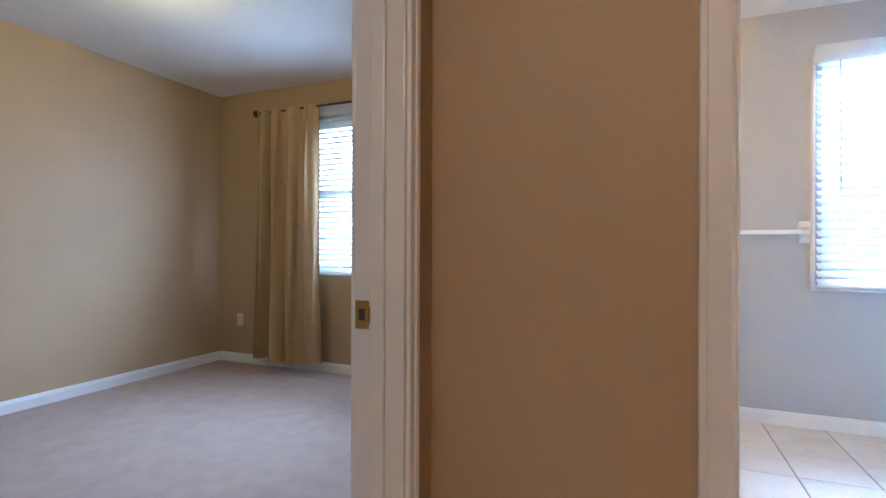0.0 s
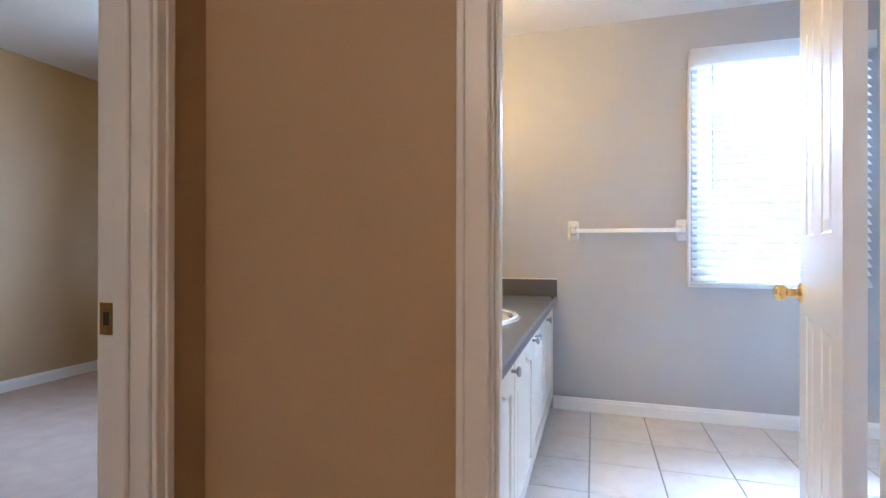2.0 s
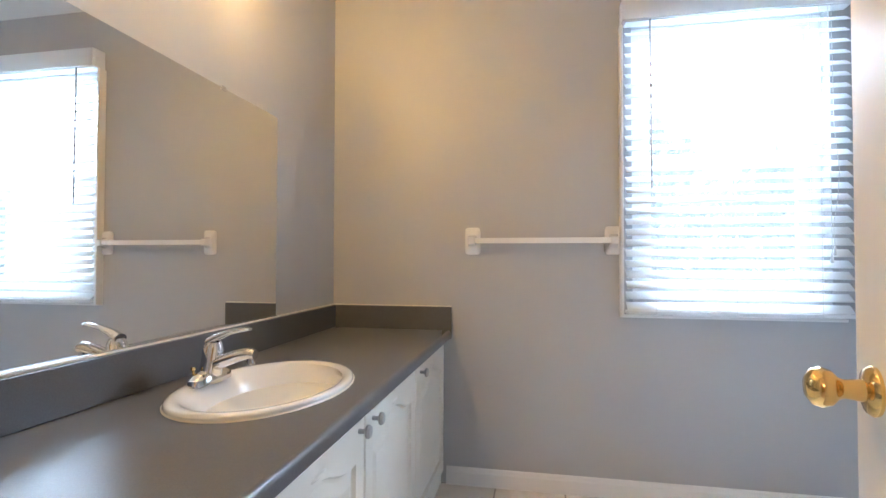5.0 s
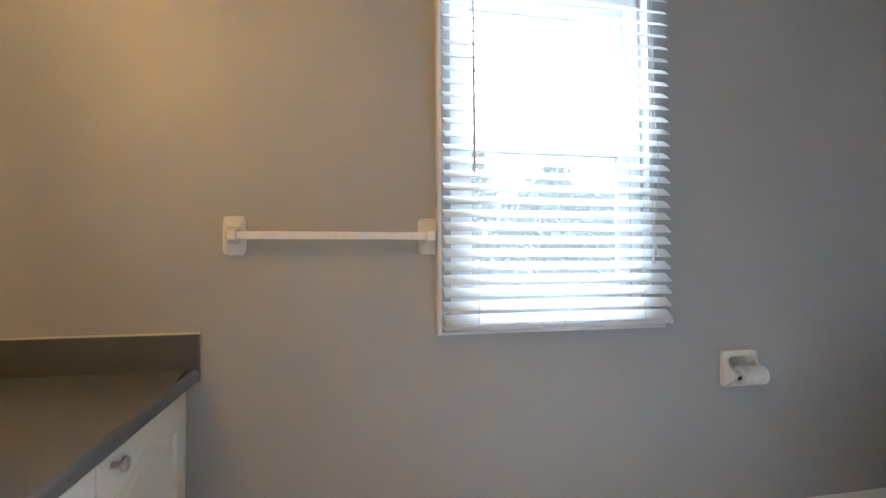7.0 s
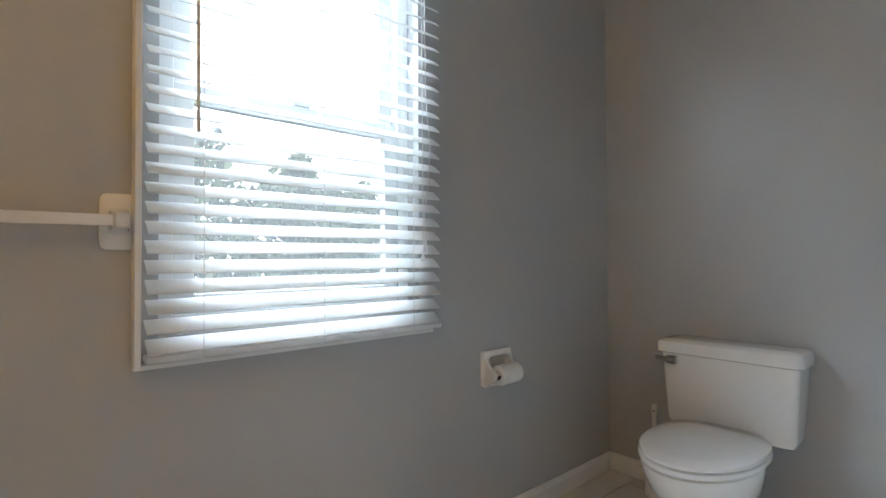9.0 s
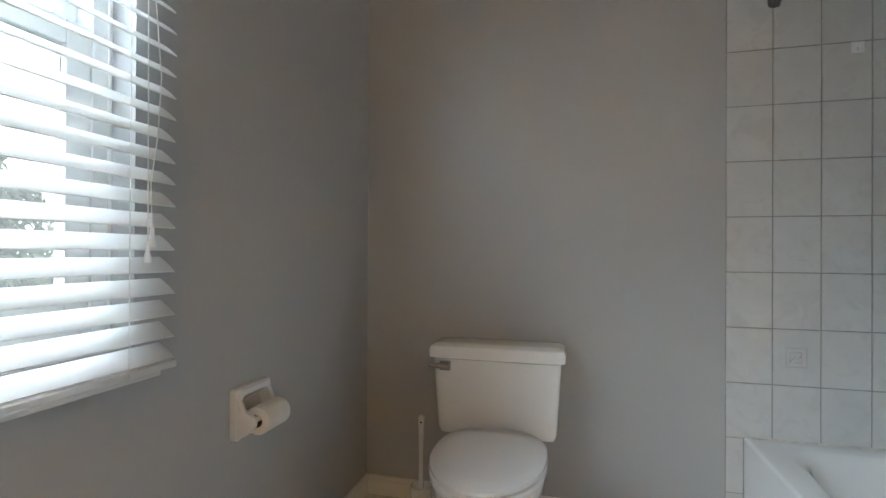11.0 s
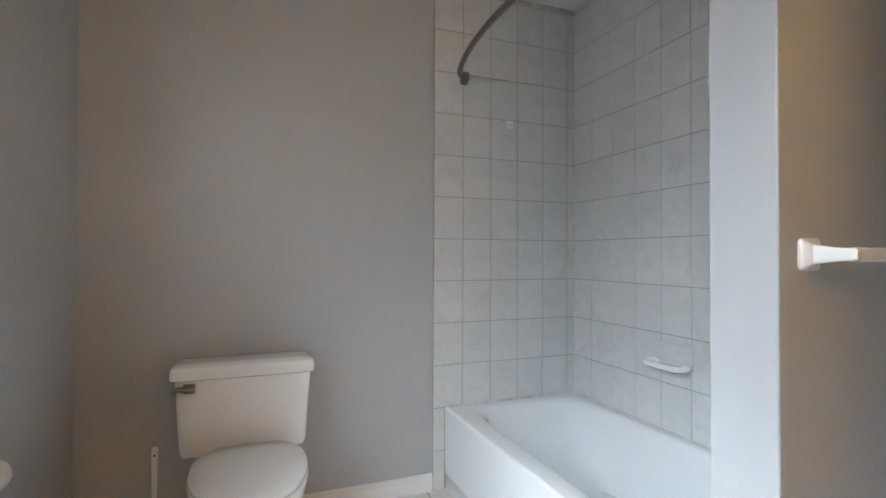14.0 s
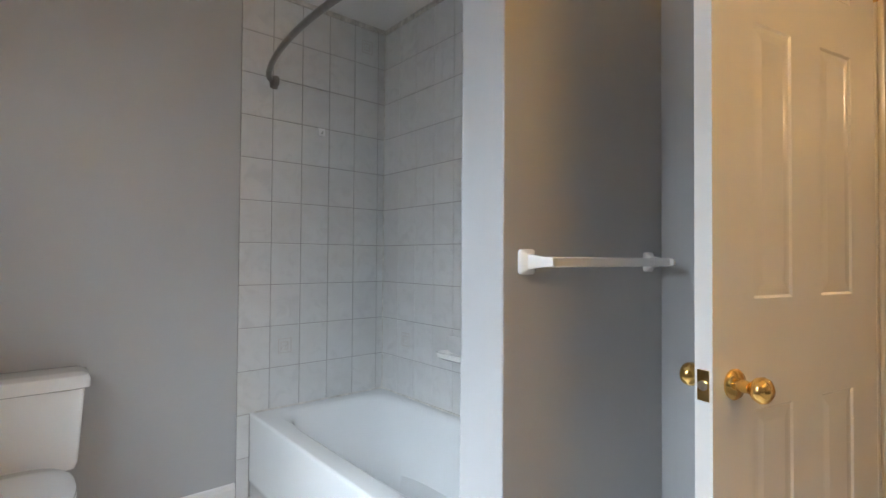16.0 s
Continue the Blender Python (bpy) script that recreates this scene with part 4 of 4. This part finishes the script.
# ---- bedroom ----
def curtain():
    c = empty("curtain", -0.8, BY1 - 0.15, 2.2)
    bm = bmesh.new()
    n, k = 140, 14
    x0, x1 = -1.02, -0.4
    rows = []
    for j in range(k + 1):
        z = 2.212 - (2.212 - 0.09) * j / k
        f = 1 + 0.10 * (j / k)
        row = []
        for i in range(n + 1):
            u = i / n
            x = (x0 + x1) / 2 + (u - 0.5) * (x1 - x0) * f
            a = (0.03 + 0.03 * (1 - u)) * math.sin(2 * math.pi * (4.6 * u + 0.25 * math.sin(5 * u))) + 0.012 * math.sin(2 * math.pi * 9 * u + 2) * (1 - 0.5 * j / k)
            a *= 0.4 + 0.6 * min(1.0, j / 3)
            row.append((x + 0.012 * math.sin(40 * u + j * 0.3), BY1 - 0.168 + a, z + (0.02 * math.sin(9 * u) if j == k else 0)))
        rows.append(row)
    for dy in (0.0, 0.003):
        vs = [[bm.verts.new((x, y + dy, z)) for x, y, z in r] for r in rows]
        for j in range(k):
            for i in range(n):
                bm.faces.new((vs[j][i], vs[j][i + 1], vs[j + 1][i + 1], vs[j + 1][i]))
    part("cloth", bm, CLOTH, c, "", True)
    tagged(c, "tan cloth curtain hanging in folds from its rod", "curtain")
    r = empty("curtain_rod", -0.2, BY1 - 0.15, 2.195)
    part("rod", tube([(-1.02, BY1 - 0.15, 2.195), (0.7, BY1 - 0.15, 2.195)], 0.009, 12), IRON, r, "", True)
    part("finial", lathe([(0, 0), (0.016, 0.004), (0.03, 0.02), (0.03, 0.034), (0.012, 0.05), (0.01, 0.06)], aim((-1.075, BY1 - 0.15, 2.195), (1, 0, 0)), 20), IRON, r, "", True)
    for x in (-1.03, 0.6):
        part("rod_bracket", tube([(x, BY1 - 0.001, 2.185), (x, BY1 - 0.15, 2.185)], 0.006, 10), IRON, r)
    tagged(r, "dark iron curtain rod above the bedroom window", "curtain rod")


curtain()


def outlet():
    x, z = -1.365, 0.39
    o = empty("wall_outlet", x, BY1, z)
    part("cover_plate", box(x - 0.036, x + 0.036, BY1 - 0.006, BY1 - 0.0005, z - 0.057, z + 0.057, 0.002), PLASTIC, o)
    for dz in (-0.02, 0.02):
        s = part("socket", box(x - 0.016, x + 0.016, BY1 - 0.008, BY1 - 0.005, z + dz - 0.014, z + dz + 0.014, 0.001), PLASTIC, o)
        # slots are not cut: small dark bars paint their shade
        part("slot_shade", boxes([(x - 0.008, x - 0.006, BY1 - 0.0085, BY1 - 0.0075, z + dz - 0.005, z + dz + 0.005), (x + 0.006, x + 0.008, BY1 - 0.0085, BY1 - 0.0075, z + dz - 0.005, z + dz + 0.005)]), DARK, s)
    return tagged(o, "ivory double wall outlet low on the wall", "outlet")


outlet()


def ceiling_lamp():
    c = empty("ceiling_lamp", -0.28, 4.07, CEIL)
    part("base", lathe([(0.0, -0.0005), (0.17, -0.0005), (0.172, -0.012), (0.16, -0.025), (0, -0.025)], Matrix.Translation((-0.28, 4.07, CEIL)), 40), BRASS, c, "", True)
    s = part("dome", lathe([(0.158, -0.025), (0.15, -0.055), (0.12, -0.085), (0.07, -0.105), (0, -0.112)], Matrix.Translation((-0.28, 4.07, CEIL)), 40), DOMEGLOW, c, "lit frosted glass dome", True)
    s.visible_shadow = False
    return tagged(c, "flush brass ceiling lamp with a lit glass dome", "ceiling lamp")


ceiling_lamp()


# ---- outside ----
ground = bmesh.new()
bmesh.ops.create_grid(ground, x_segments=8, y_segments=8, size=400)
bmesh.ops.translate(ground, verts=ground.verts[:], vec=(0, 0, -3.0))
setting("ground", ground, GRASS, "green lawn below the windows", "ground")


haze = bmesh.new()
box(-160, 160, 90, 90.5, -20, 110, bm=haze)
setting("backdrop", haze, glow("overcast_sky", (0.93, 0.97, 1.0), 2.4), "pale overcast sky in the distance", "sky")


def leaf_cloud(rng, centre, radii, count, size):
    verts, faces = [], []
    for _ in range(count):
        while True:
            p = rng.uniform(-1, 1, 3)
            q = float(np.linalg.norm(p))
            if 0.25 < q < 1:
                break
        c = np.array(centre) + p * np.array(radii)
        a = rng.normal(size=3)
        a /= np.linalg.norm(a)
        b = np.cross(a, rng.normal(size=3))
        b /= np.linalg.norm(b)
        s = size * rng.uniform(0.6, 1.4)
        i = len(verts)
        verts += [c - a * s, c + b * s * 0.5, c + a * s, c - b * s * 0.5]
        faces.append((i, i + 1, i + 2, i + 3))
    return verts, faces


def tree(x, y, height, spread, seed):
    rng = np.random.default_rng(seed)
    z0 = -3.0
    t = empty("tree", x, y, z0)
    top = z0 + height
    bm = tube([(x, y, z0 - 0.1), (x + 0.1, y, z0 + height * 0.3), (x - 0.05, y + 0.1, z0 + height * 0.6), (x, y, top - 0.3)], [0.2, 0.15, 0.09, 0.03], 10)
    V, F = [], []
    for i in range(16):
        zc = z0 + height * (0.32 + 0.66 * i / 15)
        k = math.sin(math.pi * (0.15 + 0.8 * i / 15)) * spread
        a = i * 2.4
        e = (x + math.cos(a) * k * 0.6, y + math.sin(a) * k * 0.6, zc)
        tube([(x, y, zc - 0.5), e], [0.05, 0.012], 6, bm)
        v, f = leaf_cloud(rng, e, (k * 0.55 + 0.25, k * 0.55 + 0.25, height * 0.085), 330, 0.13)
        F += [tuple(n + len(V) for n in q) for q in f]
        V += [tuple(float(c) for c in p) for p in v]
    part("trunk", bm, BARK, t, "", True)
    me = bpy.data.meshes.new("crown")
    me.from_pydata(V, [], F)
    me.materials.append(LEAF)
    o = new("crown", me)
    o.parent = t
    o.matrix_parent_inverse = t.matrix_basis.inverted()
    return tagged(t, "leafy green tree standing outside the window", "tree", "garden trees")


for i, (tx, ty, th_, sp) in enumerate(((-4.5, 17, 6.6, 1.9), (-1.4, 15, 6.4, 1.8), (1.4, 18, 8.6, 2.1), (3.4, 15.5, 6.2, 1.7), (5.4, 17, 7.4, 1.9), (8.0, 16, 6.2, 2.0), (10.4, 17, 5.9, 1.9))):
    tree(tx, ty, th_, sp, 10 + i)


# ---- tiles, last ----
def tile_mesh(name, w, h, d, bev, material):
    """A tile in the xy plane, its face at z = d, with softened edges."""
    a, b = w / 2, h / 2
    bm = bmesh.new()
    q = lambda g, z: [Vector((-a + g, -b + g, z)), Vector((a - g, -b + g, z)), Vector((a - g, b - g, z)), Vector((-a + g, b - g, z))]
    loft([q(0, 0), q(0, d - bev), q(bev, d)], False, True, bm)
    me = bpy.data.meshes.new(name)
    bm.to_mesh(me)
    bm.free()
    me.materials.append(material)
    return me


def tile_field(parent, cols, rows, place, gap, depth, bev, material, skip=lambda a, b: False):
    """Tiles between the joints in cols and rows; place(u, v) gives a tile's pose."""
    cache = {}
    for u0, u1 in zip(cols, cols[1:]):
        for v0, v1 in zip(rows, rows[1:]):
            if skip((u0 + u1) / 2, (v0 + v1) / 2):
                continue
            key = (round(u1 - u0, 4), round(v1 - v0, 4))
            if key not in cache:
                cache[key] = tile_mesh("tile", key[0] - gap, key[1] - gap, depth, bev, material)
            o = new("tile", cache[key])
            o.matrix_world = place((u0 + u1) / 2, (v0 + v1) / 2) @ pose(0, 0, random.uniform(-0.0003, 0.0003), random.uniform(-0.12, 0.12), random.uniform(-0.12, 0.12), 0)
            o.parent = parent
            o.matrix_parent_inverse = parent.matrix_basis.inverted()


ROWS_Z = [0.39 + 0.203 * k for k in range(10)] + [2.42]
surround_right = setting("tile_surround_right", boxes([(XR - 0.007, XR - 0.0005, YB, 4.398, 0.392, 2.425), (XR - 0.007, XR - 0.0005, 4.338, 4.398, 0, 0.392)]), GROUT, "white marbled ceramic tiles at the tub's foot wall", "tiles")
surround_back = setting("tile_surround_back", boxes([(PX1 + 0.001, XR - 0.007, YB + 0.0005, YB + 0.007, 0.392, 2.425)]), GROUT, "white marbled ceramic tiles along the tub's long wall", "tiles")
surround_head = setting("tile_surround_head", boxes([(PX1 + 0.0005, PX1 + 0.007, YB + 0.007, PY - 0.02, 0.392, 2.425)]), GROUT, "white marbled ceramic tiles on the partition", "tiles")
right = lambda u, v: Matrix(((0, 0, -1, XR - 0.007), (-1, 0, 0, u), (0, 1, 0, v), (0, 0, 0, 1)))
back = lambda u, v: Matrix(((-1, 0, 0, u), (0, 0, 1, YB + 0.007), (0, 1, 0, v), (0, 0, 0, 1)))
head = lambda u, v: Matrix(((0, 0, 1, PX1 + 0.007), (1, 0, 0, u), (0, 1, 0, v), (0, 0, 0, 1)))
RC = [YB + 0.009] + [4.4 - 0.152 * k for k in range(5, -1, -1)]
tile_field(surround_right, RC, ROWS_Z, right, 0.003, 0.004, 0.0012, TILE)
tile_field(surround_right, [4.34, 4.4], [0.0, 0.187, 0.39], right, 0.003, 0.004, 0.0012, TILE)
BC = [PX1 + 0.008] + [4.842 - 0.1525 * k for k in range(8, -1, -1)] + [XR - 0.009]
tile_field(surround_back, BC, ROWS_Z, back, 0.003, 0.004, 0.0012, TILE)
tile_field(surround_head, [YB + 0.009] + [4.298 - 0.152 * k for k in range(4, -1, -1)], ROWS_Z, head, 0.003, 0.004, 0.0012, TILE)


def motif(parent, place, u, v):
    bm = bmesh.new()
    for r in ((-0.034, 0.034, -0.036, -0.032), (-0.034, 0.034, 0.032, 0.036), (-0.034, -0.03, -0.032, 0.032), (0.03, 0.034, -0.032, 0.032), (-0.022, -0.018, -0.022, 0.02), (-0.018, 0.018, 0.016, 0.02), (0.014, 0.018, -0.02, 0.016), (-0.006, 0.014, -0.02, -0.016)):
        box(r[0], r[1], r[2], r[3], 0.0, 0.0052, bm=bm)
    tube([(-0.02, -0.018, 0.0045), (-0.004, 0.004, 0.0045), (0.006, -0.006, 0.0045), (0.018, 0.016, 0.0045)], 0.0016, 6, bm)
    bm.transform(place(u, v))
    part("raised_motif", bm, DECO, parent)


for u, v in ((4.172, 0.695), (3.715, 2.318)):
    motif(surround_right, right, u, v)
for u, v in ((4.765, 0.695), (4.304, 1.507)):
    motif(surround_back, back, u, v)
part("corner_sealant", boxes([(XR - 0.016, XR - 0.011, YB + 0.011, YB + 0.016, 0.392, 2.42)], 0.002), CAULK, surround_back)
part("ceiling_sealant", boxes([(XR - 0.016, XR - 0.002, YB + 0.011, 4.398, 2.42, CEIL - 0.001), (PX1 + 0.002, XR - 0.016, YB + 0.002, YB + 0.016, 2.42, CEIL - 0.001)], 0.003), CAULK, surround_back, "aged stained sealant under the ceiling")

FX = [XL] + [2.391 - 0.3135 * 2, 2.391 - 0.3135] + [2.391 + 0.3135 * k for k in range(9)]
FX = [x for x in FX if XL <= x < XR - 0.02] + [XR]
FY = [YD - 0.04] + [5.684 - 0.3135 * k for k in range(6, -1, -1)] + [YW]
tile_field(floor_bath, FX, FY, lambda u, v: Matrix.Translation((u, v, -0.006)), 0.006, 0.006, 0.0015, FTILE,
           skip=lambda u, v: (u > PX1 + 0.1 and v < 4.2) or u < 1.75)
